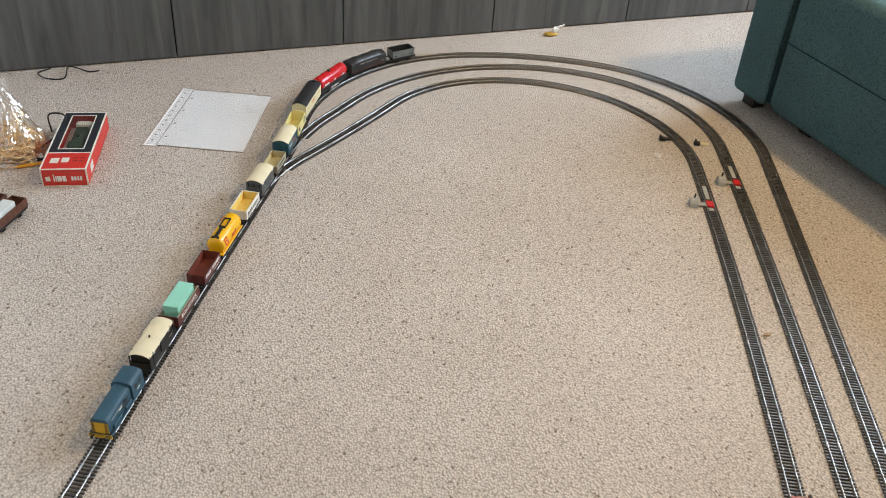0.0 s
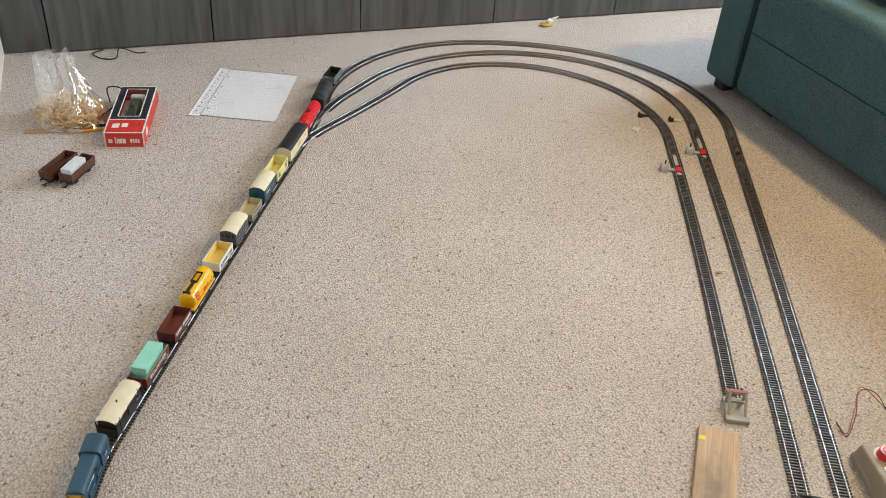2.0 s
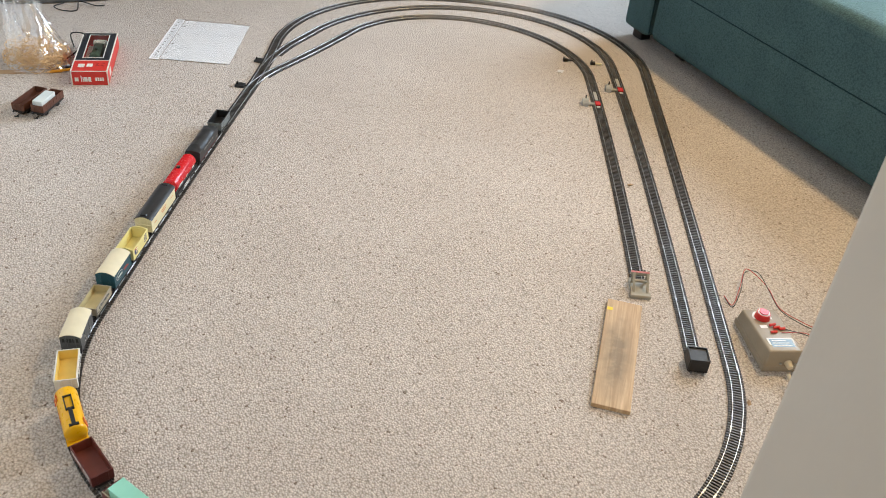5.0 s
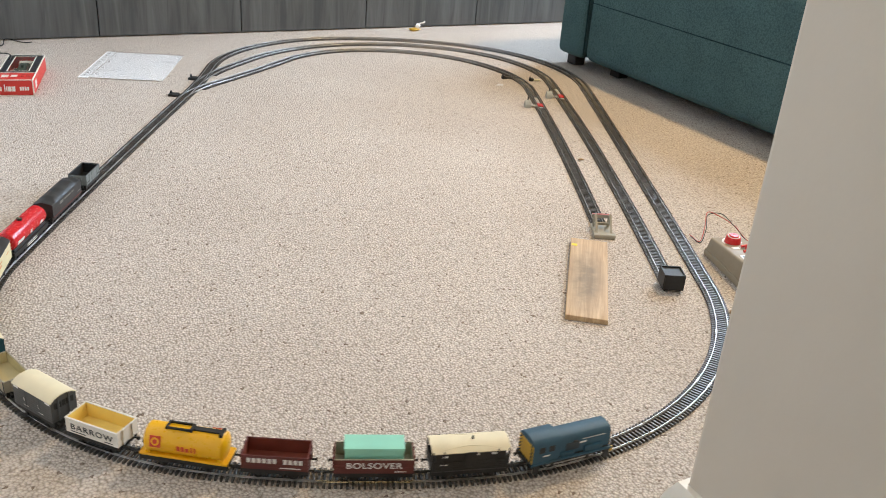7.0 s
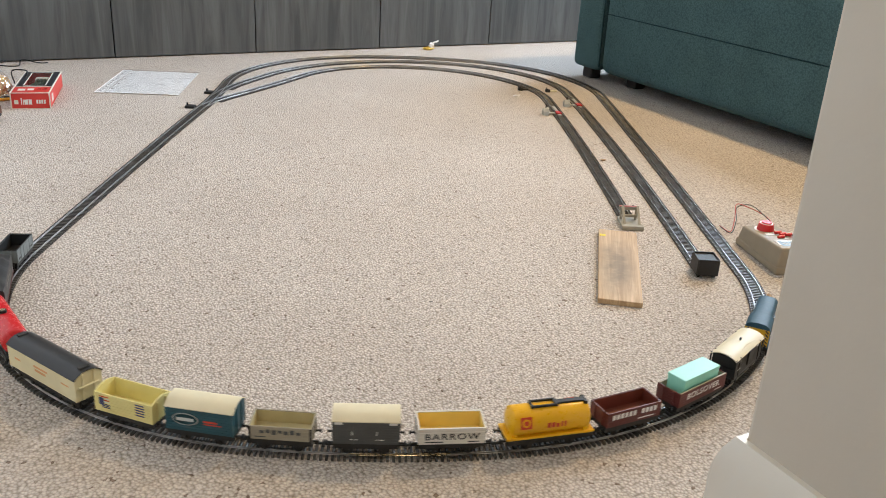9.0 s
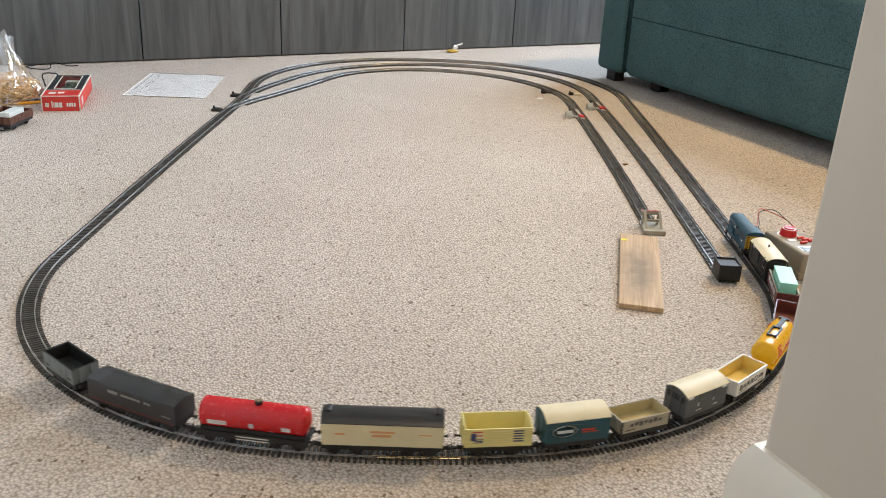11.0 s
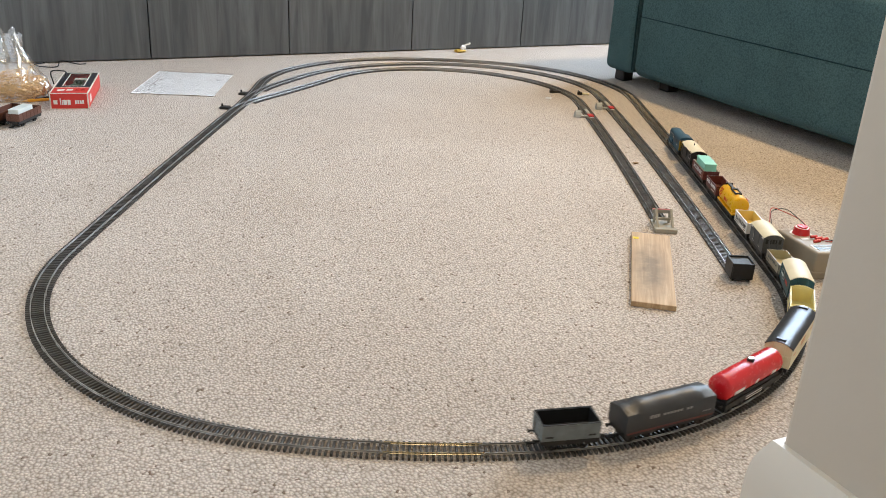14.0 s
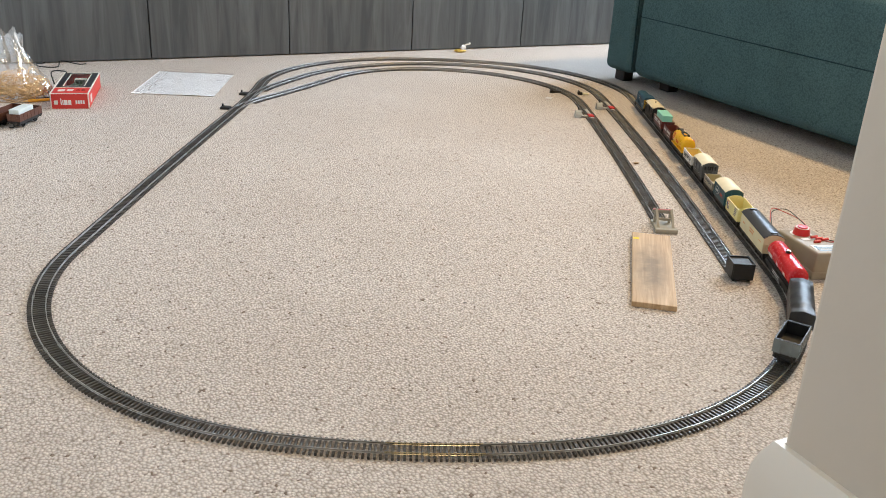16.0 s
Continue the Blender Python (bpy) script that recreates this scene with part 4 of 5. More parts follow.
def build_grey_van():
    t = wagon("covered_van", -0.1935, 0.036, "dark grey covered van with a cream roof and end grilles")
    L, W = 0.066, 0.0315
    running_gear(t, L, 0.036, bar=0.022)
    van_body(t, L, W, 0.0265, M_GREY_VAN, M_CREAM_ROOF, 0.0058, (-0.012, 0.012), 9)
    for s in (-1, 1):
        for i, x in enumerate((-0.0135, 0.0115)):
            lettering("lettering", "SE"[i if s < 0 else i], 0.0058, M_WHITE_MARK, t, side_pose(-s * x, W / 2 + 0.0004, BASE + 0.0125, s))
        for x in (-0.027, 0.027):
            mark(t, "marking_bar", x, BASE + 0.0238, 0.0078, 0.0026, W / 2, s, M_WHITE_MARK)
        mark(t, "marking_bar", s * -0.014, BASE + 0.0052, 0.008, 0.0009, W / 2, s, M_WHITE_MARK)
        mark(t, "marking_bar", s * 0.012, BASE + 0.0052, 0.008, 0.0009, W / 2, s, M_WHITE_MARK)
        x = s * L / 2
        for i in range(5):
            y = -0.0102 + i * 0.0051
            part("end_opening", box(min(x, x + s * 0.0004), max(x, x + s * 0.0004), y - 0.0019, y + 0.0019, BASE + 0.0165, BASE + 0.0238), M_BLACK, t, "dark slot in the van end")


def build_stone_open():
    t = wagon("open_wagon", -0.280, 0.034, "stone-coloured open wagon with faded dark lettering")
    L, W = 0.063, 0.031
    running_gear(t, L, 0.034, bar=0.02)
    open_body(t, L, W, 0.0150, M_BEIGE, M_BEIGE_IN, 4, M_BEIGE)
    for s in (-1, 1):
        for x in (-L / 2 + 0.0012, L / 2 - 0.0012):
            mark(t, "corner_plate", x, BASE + 0.0075, 0.0022, 0.0148, W / 2, s, M_BLACK, "dark corner plate")
        for i in range(7):
            x = -0.018 + i * 0.006
            mark(t, "letter_bar", x, BASE + (0.0098 if i % 2 else 0.0088), 0.0042, 0.0032 + 0.001 * (i % 3), W / 2, s, M_GREY_VAN)
        mark(t, "marking_bar", s * 0.02, BASE + 0.0032, 0.012, 0.001, W / 2, s, M_GREY_VAN)


def build_teal_van():
    t = wagon("covered_van", -0.362, 0.036, "teal covered van with a cream roof and oval emblem")
    L, W = 0.070, 0.032
    running_gear(t, L, 0.036, bar=0.022)
    van_body(t, L, W, 0.0265, M_TEAL, M_CREAM_ROOF, 0.0062, (-0.0345, 0.0345), 9)
    for s in (-1, 1):
        bm = bmesh.new()
        bmesh.ops.create_circle(bm, cap_ends=True, segments=28, radius=1)
        bm.transform(Matrix.Translation((s * 0.0145, s * (W / 2 + 0.0003), BASE + 0.0140)) @ pose(0, 0, 0, 90, 0, 0) @ Matrix.Diagonal((0.0135, 0.0068, 1, 1)))
        bmesh.ops.solidify(bm, geom=bm.faces[:], thickness=0.0002)
        oval = part("oval_emblem", bm, M_WHITE_MARK, t, "pale-rimmed oval emblem")
        bm = bmesh.new()
        bmesh.ops.create_circle(bm, cap_ends=True, segments=28, radius=1)
        bm.transform(Matrix.Translation((s * 0.0145, s * (W / 2 + 0.0007), BASE + 0.0140)) @ pose(0, 0, 0, 90, 0, 0) @ Matrix.Diagonal((0.0124, 0.0058, 1, 1)))
        bmesh.ops.solidify(bm, geom=bm.faces[:], thickness=0.0002)
        part("emblem_field", bm, M_TEAL, oval)
        mark(t, "emblem_bar", s * 0.0145, BASE + 0.0140, 0.018, 0.0036, W / 2, s, M_PALE_LOAD, "pale marking", 0.0012)
        mark(t, "marking_bar", s * -0.0115, BASE + 0.0135, 0.0145, 0.0022, W / 2, s, M_RED_MARK)
        mark(t, "marking_bar", s * -0.0135, BASE + 0.0105, 0.0185, 0.0012, W / 2, s, M_RED_MARK)


def build_lemon_open():
    t = wagon("open_wagon", -0.447, 0.036, "pale yellow high-sided open wagon with flag-like marks")
    L, W = 0.070, 0.032
    running_gear(t, L, 0.036, bar=0.022)
    open_body(t, L, W, 0.0215, M_LEMON, M_LEMON, 7, M_LEMON, 0.0014, 0.0036)
    for s in (-1, 1):
        x = s * 0.0225
        for i in range(4):
            mark(t, "flag_stripe", x, BASE + 0.0180 - i * 0.0020, 0.0115, 0.0011, W / 2, s, M_RED_MARK if i % 2 == 0 else M_WHITE_MARK)
        mark(t, "flag_field", x + s * 0.0035, BASE + 0.0125, 0.0055, 0.0085, W / 2, s, M_BLUE_MARK, "", 0.0006)
        for i in range(3):
            mark(t, "marking_bar", x - s * 0.002, BASE + 0.0092 - i * 0.0018, 0.0095, 0.0010, W / 2, s, M_BLUE_MARK)
        for i in range(5):
            mark(t, "marking_bar", -s * 0.0205, BASE + 0.0185 - i * 0.0030, 0.0108, 0.0014, W / 2, s, M_BLUE_MARK)


def build_long_van():
    t = wagon("long_van", -0.567, 0.074, "long cream van with a glossy black roof")
    L, W = 0.122, 0.032
    running_gear(t, L, 0.074, True)
    van_body(t, L, W, 0.0262, M_CREAM, M_ROOF_BLACK, 0.0068, (), 1)
    z1 = BASE + 0.0262
    for e in (-1, 1):
        part("roof_vent", box(e * (L / 2 - 0.006) - 0.0025, e * (L / 2 - 0.006) + 0.0025, -0.006, 0.006, z1 + 0.0060, z1 + 0.0085, 0.0006, 1), M_ROOF_BLACK, t)
        part("end_step", box(min(e * L / 2, e * (L / 2 + 0.002)), max(e * L / 2, e * (L / 2 + 0.002)), -0.0120, 0.0120, BASE + 0.0145, BASE + 0.0162, 0.0003, 1), M_CREAM, t)
    for s in (-1, 1):
        mark(t, "marking_bar", 0.0, BASE + 0.0168, 0.0250, 0.0024, W / 2, s, M_ORANGE_MARK)
        mark(t, "marking_bar", s * 0.001, BASE + 0.0124, 0.0195, 0.0030, W / 2, s, M_ORANGE_MARK)
        mark(t, "marking_bar", s * 0.043, BASE + 0.0135, 0.0100, 0.0022, W / 2, s, M_ORANGE_MARK)
        mark(t, "marking_bar", s * -0.043, BASE + 0.0148, 0.0130, 0.0014, W / 2, s, M_ORANGE_MARK)


def build_red_tank():
    t = wagon("tank_wagon", -0.703, 0.070, "glossy red tank wagon with a small brass filler")
    L = 0.118
    running_gear(t, L, 0.070, True)
    r = 0.0152
    zc = BASE + 0.0152
    bm = tank_shell(L - 0.010, r, 1.0, 28, 0.0045)
    bm.transform(Matrix.Translation((0, 0, zc)))
    tank = smooth(part("tank", bm, M_RED_TANK, t, "smooth red barrel"), 60)
    part("cradle", box(-L / 2 + 0.004, L / 2 - 0.004, -0.012, 0.012, BASE - 0.0005, BASE + 0.0042, 0.0004, 1), M_BLACK, t)
    filler = part("filler", cyl((0.004, 0, zc + r - 0.001), (0.004, 0, zc + r + 0.0028), 0.0042, 16), M_BLACK, tank, "dark filler cap")
    part("filler_ring", cyl((0.004, 0, zc + r + 0.0028), (0.004, 0, zc + r + 0.0036), 0.0028, 12), M_BRASS_RAIL, filler, "brassy cap")
    for s in (-1, 1):
        for x, w, h in ((0.036, 0.020, 0.0055), (0.0, 0.0046, 0.0062), (-0.036, 0.009, 0.0050)):
            bm = box(-w / 2, w / 2, -0.0002, 0.0002, -h / 2, h / 2)
            a = -0.22
            bm.transform(Matrix.Translation((s * x, s * (math.cos(a) * r + 0.0001), zc + math.sin(a) * r)) @ Matrix.Rotation(s * a, 4, "X"))
            part("marking_bar", bm, M_WHITE_MARK, tank)
        for i in range(2):
            part("solebar_bar", box(-0.017, 0.017, min(s * 0.0138, s * 0.0142), max(s * 0.0138, s * 0.0142), RT + 0.0090 + i * 0.0032, RT + 0.0101 + i * 0.0032), M_WHITE_MARK, t, "white marking bars")


def build_sheeted_wagon():
    t = wagon("sheeted_wagon", -0.843, 0.070, "long black wagon under a sagging tarpaulin-like cover")
    L, W = 0.117, 0.032
    running_gear(t, L, 0.070, True)
    bm = bmesh.new()
    n = 18
    hx, hy = L / 2, W / 2
    rings = []
    for i in range(n + 1):
        x = -hx + L * i / n
        a = abs(x) / hx
        top = 0.0285 - 0.0035 * max(0, (a - 0.72) / 0.28) ** 1.5 - (0.0022 if 0.70 < a < 0.86 else 0)
        pin = 0.55 + 0.15 * math.cos(x * 190)
        prof = [(-hy, 0), (-hy, 0.019), (-hy * 0.93, 0.0215), (-hy * pin * 0.8, top - 0.0018), (0, top), (hy * pin * 0.8, top - 0.0018), (hy * 0.93, 0.0215), (hy, 0.019), (hy, 0)]
        rings.append([bm.verts.new((x, y, BASE + z)) for y, z in prof])
    for r0, r1 in zip(rings, rings[1:]):
        for k in range(len(r0) - 1):
            bm.faces.new((r0[k], r1[k], r1[k + 1], r0[k + 1]))
    bm.faces.new(rings[0])
    bm.faces.new(rings[-1][::-1])
    bmesh.ops.recalc_face_normals(bm, faces=bm.faces)
    smooth(part("cover", bm, M_TARP, t, "black creased cover"), 35)
    for s in (-1, 1):
        part("solebar", box(-hx + 0.002, hx - 0.002, s * hy - 0.0004, s * hy + 0.0004, BASE - 0.0014, BASE + 0.0006), M_MAROON, t, "dull red solebar")
        x = 0.028
        for i in range(13):
            if i in (3, 10):
                continue
            mark(t, "letter_bar", s * (x - 0.0044 * i), BASE + 0.0145, 0.0034, 0.0040 if i < 3 else 0.0026, hy, s, M_DIM_MARK)
        for i in range(3):
            mark(t, "marking_bar", s * (-0.043 - 0.004 * i), BASE + 0.006, 0.0028, 0.0012, hy, s, M_DIM_MARK)


def build_mineral_wagon():
    t = wagon("mineral_wagon", -0.962, 0.034, "grey-sided mineral wagon with a black inside")
    L, W = 0.063, 0.031
    running_gear(t, L, 0.034, bar=0.02)
    open_body(t, L, W, 0.0182, M_MINERAL, M_BLACK, 1, M_MINERAL, 0.0012, 0, (-0.030, -0.017, -0.006, 0.006, 0.017, 0.030))
    for s in (-1, 1):
        part("side_door", box(-0.0055, 0.0055, min(s * W / 2, s * (W / 2 + 0.0004)), max(s * W / 2, s * (W / 2 + 0.0004)), BASE + 0.002, BASE + 0.015), M_MINERAL, t)
        for x in (-0.023, 0.023):
            mark(t, "marking_bar", x, BASE + 0.0045, 0.008, 0.002, W / 2, s, M_BLACK_MARK)
    bm = bmesh.new()
    for s in (-1, 1):
        add_box(bm, -L / 2, L / 2, min(s * W / 2, s * (W / 2 - 0.0014)), max(s * W / 2, s * (W / 2 - 0.0014)), BASE + 0.0182, BASE + 0.0188)
        add_box(bm, min(s * L / 2, s * (L / 2 - 0.0014)), max(s * L / 2, s * (L / 2 - 0.0014)), -W / 2 + 0.0016, W / 2 - 0.0016, BASE + 0.0182, BASE + 0.0188)
    part("capping", bm, M_BLACK, t)


# ---- things on the carpet ----
def build_board():
    m = pose(0.4785, 1.510, 0, 0, 0, -5.6)
    t = thing("wooden_board", m, "offcut of pale pine board lying on the carpet", "board")
    part("board", box(-0.0325, 0.0325, -0.145, 0.145, 0.0, 0.0085, 0.0008, 2), M_BOARD, t)
    part("sticker", box(-0.031, -0.021, 0.111, 0.120, 0.0084, 0.0089), M_STICKER, t, "small yellow sticker")


def build_buffer_stop():
    x, y, h = INNER.at(INNER.length)
    t = thing("buffer_stop", Matrix.Translation((x, y, 0)) @ Matrix.Rotation(h, 4, "Z"), "grey moulded buffer stop with a red beam", "buffer stop")
    part("base", box(-0.006, 0.052, -0.0175, 0.0175, 0.0, 0.005, 0.0006, 1), M_BUFFER, t)
    part("foot", box(0.040, 0.053, -0.020, 0.020, 0.0, 0.008, 0.001, 1), M_BUFFER, t)
    for s in (-1, 1):
        part("post", box(0.004, 0.009, s * 0.0135 - 0.002, s * 0.0135 + 0.002, 0.004, 0.028, 0.0004, 1), M_BUFFER, t)
        bm = box(-0.0018, 0.0018, -0.002, 0.002, 0, 0.042)
        bm.transform(Matrix.Translation((0.044, s * 0.0135, 0.005)) @ pose(0, 0, 0, 0, -50, 0))
        part("brace", bm, M_BUFFER, t)
        part("buffer", cyl((-0.006, s * 0.0095, 0.0255), (0.004, s * 0.0095, 0.0255), 0.0026, 10), M_BLACK, t, "small dark buffer")
    part("beam", box(0.001, 0.007, -0.0185, 0.0185, 0.022, 0.0285, 0.0008, 1), M_BUFFER, t)
    part("beam_top", box(0.0012, 0.0068, -0.018, 0.018, 0.0285, 0.0292), M_PINK, t, "faded red top edge")
    part("cross_bar", box(0.012, 0.016, -0.014, 0.014, 0.012, 0.016), M_BUFFER, t)


def build_black_buffer():
    x, y, h = MIDDLE.at(MIDDLE.length)
    t = thing("buffer_stop", Matrix.Translation((x, y, 0)) @ Matrix.Rotation(h, 4, "Z"), "square black box buffer stop at the siding's end", "buffer stop")
    bm = bmesh.new()
    w, z0, z1 = 0.0175, 0.004, 0.031
    add_box(bm, 0.0, 0.036, -w, -w + 0.002, z0, z1, 0.0004, 1)
    add_box(bm, 0.0, 0.036, w - 0.002, w, z0, z1, 0.0004, 1)
    add_box(bm, 0.0, 0.002, -w + 0.002, w - 0.002, z0, z1)
    add_box(bm, 0.034, 0.036, -w + 0.002, w - 0.002, z0, z1)
    part("box", bm, M_BLACK, t)
    part("top", box(0.002, 0.034, -w + 0.002, w - 0.002, z1 - 0.004, z1 - 0.0025), M_BLACK, t, "glossy black recessed top")
    for s in (-1, 1):
        part("foot", box(0.003, 0.033, s * 0.012 - 0.002, s * 0.012 + 0.002, 0.0, 0.0045), M_BLACK, t)
        part("lug", box(0.034, 0.040, s * 0.010 - 0.0018, s * 0.010 + 0.0018, 0.0008, 0.0026), M_STEEL, t)


def build_uncouplers():
    for line, s_mark, label in ((INNER, (0.436, 2.515), "inner"), (MIDDLE, (0.488, 2.622), "middle")):
        i = int(np.argmin(np.hypot(line.p[:, 0] - s_mark[0], line.p[:, 1] - s_mark[1])))
        x, y, h = (float(v) for v in line.p[i])
        t = thing("uncoupling_ramp", Matrix.Translation((x, y, 0)) @ Matrix.Rotation(h, 4, "Z"), f"grey lever and red plate of an uncoupler in the {label} siding", "uncoupler", "uncouplers")
        part("plate", box(-0.011, 0.011, -0.0072, 0.0072, 0.0036, 0.0078, 0.0005, 1), M_RED, t, "red plate between the rails")
        part("strip", box(-0.075, -0.022, -0.0045, 0.0045, 0.0036, 0.0052, 0.0004, 1), M_GREY_CAST, t, "pale ramp strip")
        part("strip", box(0.013, 0.024, -0.005, 0.005, 0.0036, 0.0052, 0.0004, 1), M_GREY_CAST, t, "pale ramp strip")
        part("arm", box(-0.006, 0.006, -0.032, -0.0075, 0.003, 0.0055, 0.0004, 1), M_GREY_CAST, t)
        bm = bmesh.new()
        prof = [(-0.013, 0), (0.013, 0), (0.012, 0.010), (0.008, 0.017), (0.002, 0.020), (-0.006, 0.018), (-0.011, 0.011)]
        a = [bm.verts.new((px, -0.027, pz)) for px, pz in prof]
        b = [bm.verts.new((px * 0.9, -0.042, pz * 0.9)) for px, pz in prof]
        for k in range(len(prof)):
            j = (k + 1) % len(prof)
            bm.faces.new((a[k], a[j], b[j], b[k]))
        bm.faces.new(a[::-1])
        bm.faces.new(b)
        bmesh.ops.recalc_face_normals(bm, faces=bm.faces)
        part("lever_housing", bm, M_GREY_CAST, t)
        part("lever", box(-0.0018, 0.0018, -0.036, -0.033, 0.012, 0.028, 0.0006, 1), M_BLACK, t, "black lever")
    # clips beside the two sidings
    for x, y, turn, pale in ((0.347, 2.788, 20, False), (0.428, 2.788, 5, True)):
        t = thing("power_clip", pose(x, y, 0, 0, 0, turn), "small dark track power clip" if not pale else "small dark track power clip with a cream end", "power clip", "power clips")
        part("clip", box(-0.018, -0.004, -0.006, 0.006, 0.0, 0.008, 0.001, 1), M_BLACK, t)
        part("tongue", box(-0.004, 0.016, -0.004, 0.004, 0.001, 0.006, 0.001, 1), M_CREAM if pale else M_BLACK, t)
        part("spring", cyl((-0.014, -0.008, 0.009), (-0.014, 0.008, 0.009), 0.0025, 8), M_BLACK, t)


def build_controller():
    m = pose(0.7505, 1.600, 0, 0, 0, 14) @ Matrix.Diagonal((0.86, 0.90, 0.84, 1))
    t = thing("train_controller", m, "putty-coloured train controller with a red dial", "controller")
    hx, hy = 0.041, 0.075
    bm = box(-hx, hx, -hy, hy, 0.003, 0.048, 0.005, 3)
    for v in bm.verts:
        if v.co.z > 0.02:
            v.co.x *= 0.90
            v.co.y *= 0.95
            v.co.z += -0.006 * (v.co.y / hy)
    smooth(part("case", bm, M_CTRL, t), 40)
    part("base", box(-hx - 0.001, hx + 0.001, -hy - 0.001, hy + 0.001, 0.0, 0.016, 0.003, 2), M_CTRL, t)
    top = 0.0472
    part("dial_ring", cyl((-0.004, 0.040, top - 0.006), (-0.004, 0.040, top - 0.002), 0.021, 28), M_WHITE_MARK, t, "white dial ring")
    knob = part("knob", cyl((-0.004, 0.040, top - 0.002), (-0.004, 0.040, top + 0.012), 0.0165, 24, 0.014), M_RED, t, "red speed knob")
    part("knob_ring", cyl((-0.004, 0.040, top + 0.012), (-0.004, 0.040, top + 0.0125), 0.0125, 24), M_WHITE_MARK, knob)
    part("knob_cap", cyl((-0.004, 0.040, top + 0.0122), (-0.004, 0.040, top + 0.0150), 0.0098, 20), M_RED, knob)
    part("label_plate", box(-0.027, 0.030, -0.064, -0.030, top + 0.001, top + 0.0048), M_WHITE_MARK, t, "white-edged label")
    part("label_field", box(-0.023, 0.026, -0.060, -0.034, top + 0.0046, top + 0.0054), M_LABEL_BLUE, t, "blue-grey printed label")
    for i in range(3):
        part("print_bar", box(-0.019, 0.012 + 0.004 * i, -0.040 - 0.007 * i, -0.038 - 0.007 * i, top + 0.0053, top + 0.0058), M_WHITE_MARK, t)
    part("label_small", box(-0.022, -0.006, 0.004, 0.013, top - 0.001, top + 0.0012), M_WHITE_MARK, t)
    for x, y in ((0.004, 0.010), (0.020, -0.002), (-0.002, -0.012), (0.010, 0.002)):
        part("plug", cyl((x - 0.006, y, top + 0.004), (x + 0.007, y + 0.001, top + 0.005), 0.003, 8), M_RED, t, "red wire plug")
    part("cable_gland", cyl((0.010, -hy + 0.002, 0.024), (0.010, -hy - 0.012, 0.022), 0.008, 12, 0.006), M_CABLE, t)
    for x in (-0.006, 0.026):
        part("screw", cyl((x, -hy + 0.003, 0.022), (x, -hy - 0.0015, 0.022), 0.0025, 8), M_STEEL, t)
    # cables
    mains = spline([(0.770, 1.505, 0.022), (0.778, 1.487, 0.012), (0.800, 1.478, 0.005), (0.83, 1.490, 0.004), (0.850, 1.53, 0.004), (0.848, 1.58, 0.004), (0.843, 1.63, 0.004)], 8)
    smooth(solo("mains_cable", tube(bmesh.new(), mains, 0.0034, 8), M_CABLE, pose(0, 0, 0), "cream mains cable curling over the carpet", "cable"), 60)
    for k, mat, name in ((0, M_BLACK, "black"), (1, M_WIRE_RED, "red")):
        d = 0.006 * k
        track_side = spline([(0.688, 1.725 + d, 0.004), (0.702, 1.700 + d, 0.003), (0.720, 1.745 + d * 2, 0.012), (0.733, 1.80 + d, 0.018 + 0.004 * k), (0.757 - d, 1.795, 0.026 - 0.004 * k), (0.772, 1.745 + d, 0.022), (0.79, 1.70 + d, 0.012), (0.83, 1.67 + d * 1.4, 0.008),
                             (0.872, 1.650 + d, 0.006), (0.885, 1.61 + d, 0.006), (0.868, 1.60, 0.015), (0.82, 1.605 + d, 0.034), (0.766, 1.604 - 2 * d, 0.0435)], 8)
        smooth(solo("wire", tube(bmesh.new(), track_side, 0.0008, 6), mat, pose(0, 0, 0), f"thin {name} wire from the controller to the rails", "wire", "controller wires"), 60)


def build_paper():
    m = pose(-0.681, 2.561, 0, 0, 0, 7.5)
    t = thing("paper_sheet", m, "white paper sheet in a clear punched pocket", "paper")
    bm = bmesh.new()
    nx, ny = 14, 18
    grid = {}
    for i in range(nx + 1):
        for j in range(ny + 1):
            x, y = -0.088 + 0.188 * i / nx, -0.137 + 0.276 * j / ny
            z = 0.0022 + 0.0012 * noise.noise((x * 14, y * 14, 3))
            grid[i, j] = bm.verts.new((x, y, z))
    for i in range(nx):
        for j in range(ny):
            bm.faces.new((grid[i, j], grid[i + 1, j], grid[i + 1, j + 1], grid[i, j + 1]))
    sheet = part("sheet", bm, M_PAPER, t)
    sheet.modifiers.new("thickness", "SOLIDIFY").thickness = 0.0005
    bm = bmesh.new()
    add_box(bm, -0.110, 0.102, -0.141, 0.143, 0.0042, 0.0045)
    pocket = part("pocket", bm, M_PLASTIC, t, "clear plastic pocket")
    pocket.visible_shadow = False
    part("binding_strip", box(-0.116, -0.0905, -0.143, 0.143, 0.0014, 0.0026), M_PAPER, t, "pale punched edge")
    for i in range(11):
        y = -0.118 + 0.0236 * i
        part("punch_hole", cyl((-0.104, y, 0.0024), (-0.104, y, 0.0029), 0.0026, 10), M_HOLE, t)
    for i in range(4):
        y = -0.10 + 0.064 * i
        part("punch_hole", cyl((-0.080, y, 0.0028), (-0.080, y, 0.0038), 0.0026, 10), M_HOLE, t)
    rnd = random.Random(4)
    for i in range(9):
        x, y = rnd.uniform(-0.05, 0.07), rnd.uniform(-0.09, 0.11)
        a = rnd.uniform(0, 6.28)
        pts = spline([(x, y, 0.0040), (x + 0.02 * math.cos(a), y + 0.02 * math.sin(a), 0.0040), (x + 0.035 * math.cos(a + 0.6), y + 0.035 * math.sin(a + 0.6), 0.0040)], 5)
        part("pencil_line", tube(bmesh.new(), pts, 0.00035, 4), M_PENCIL, t)


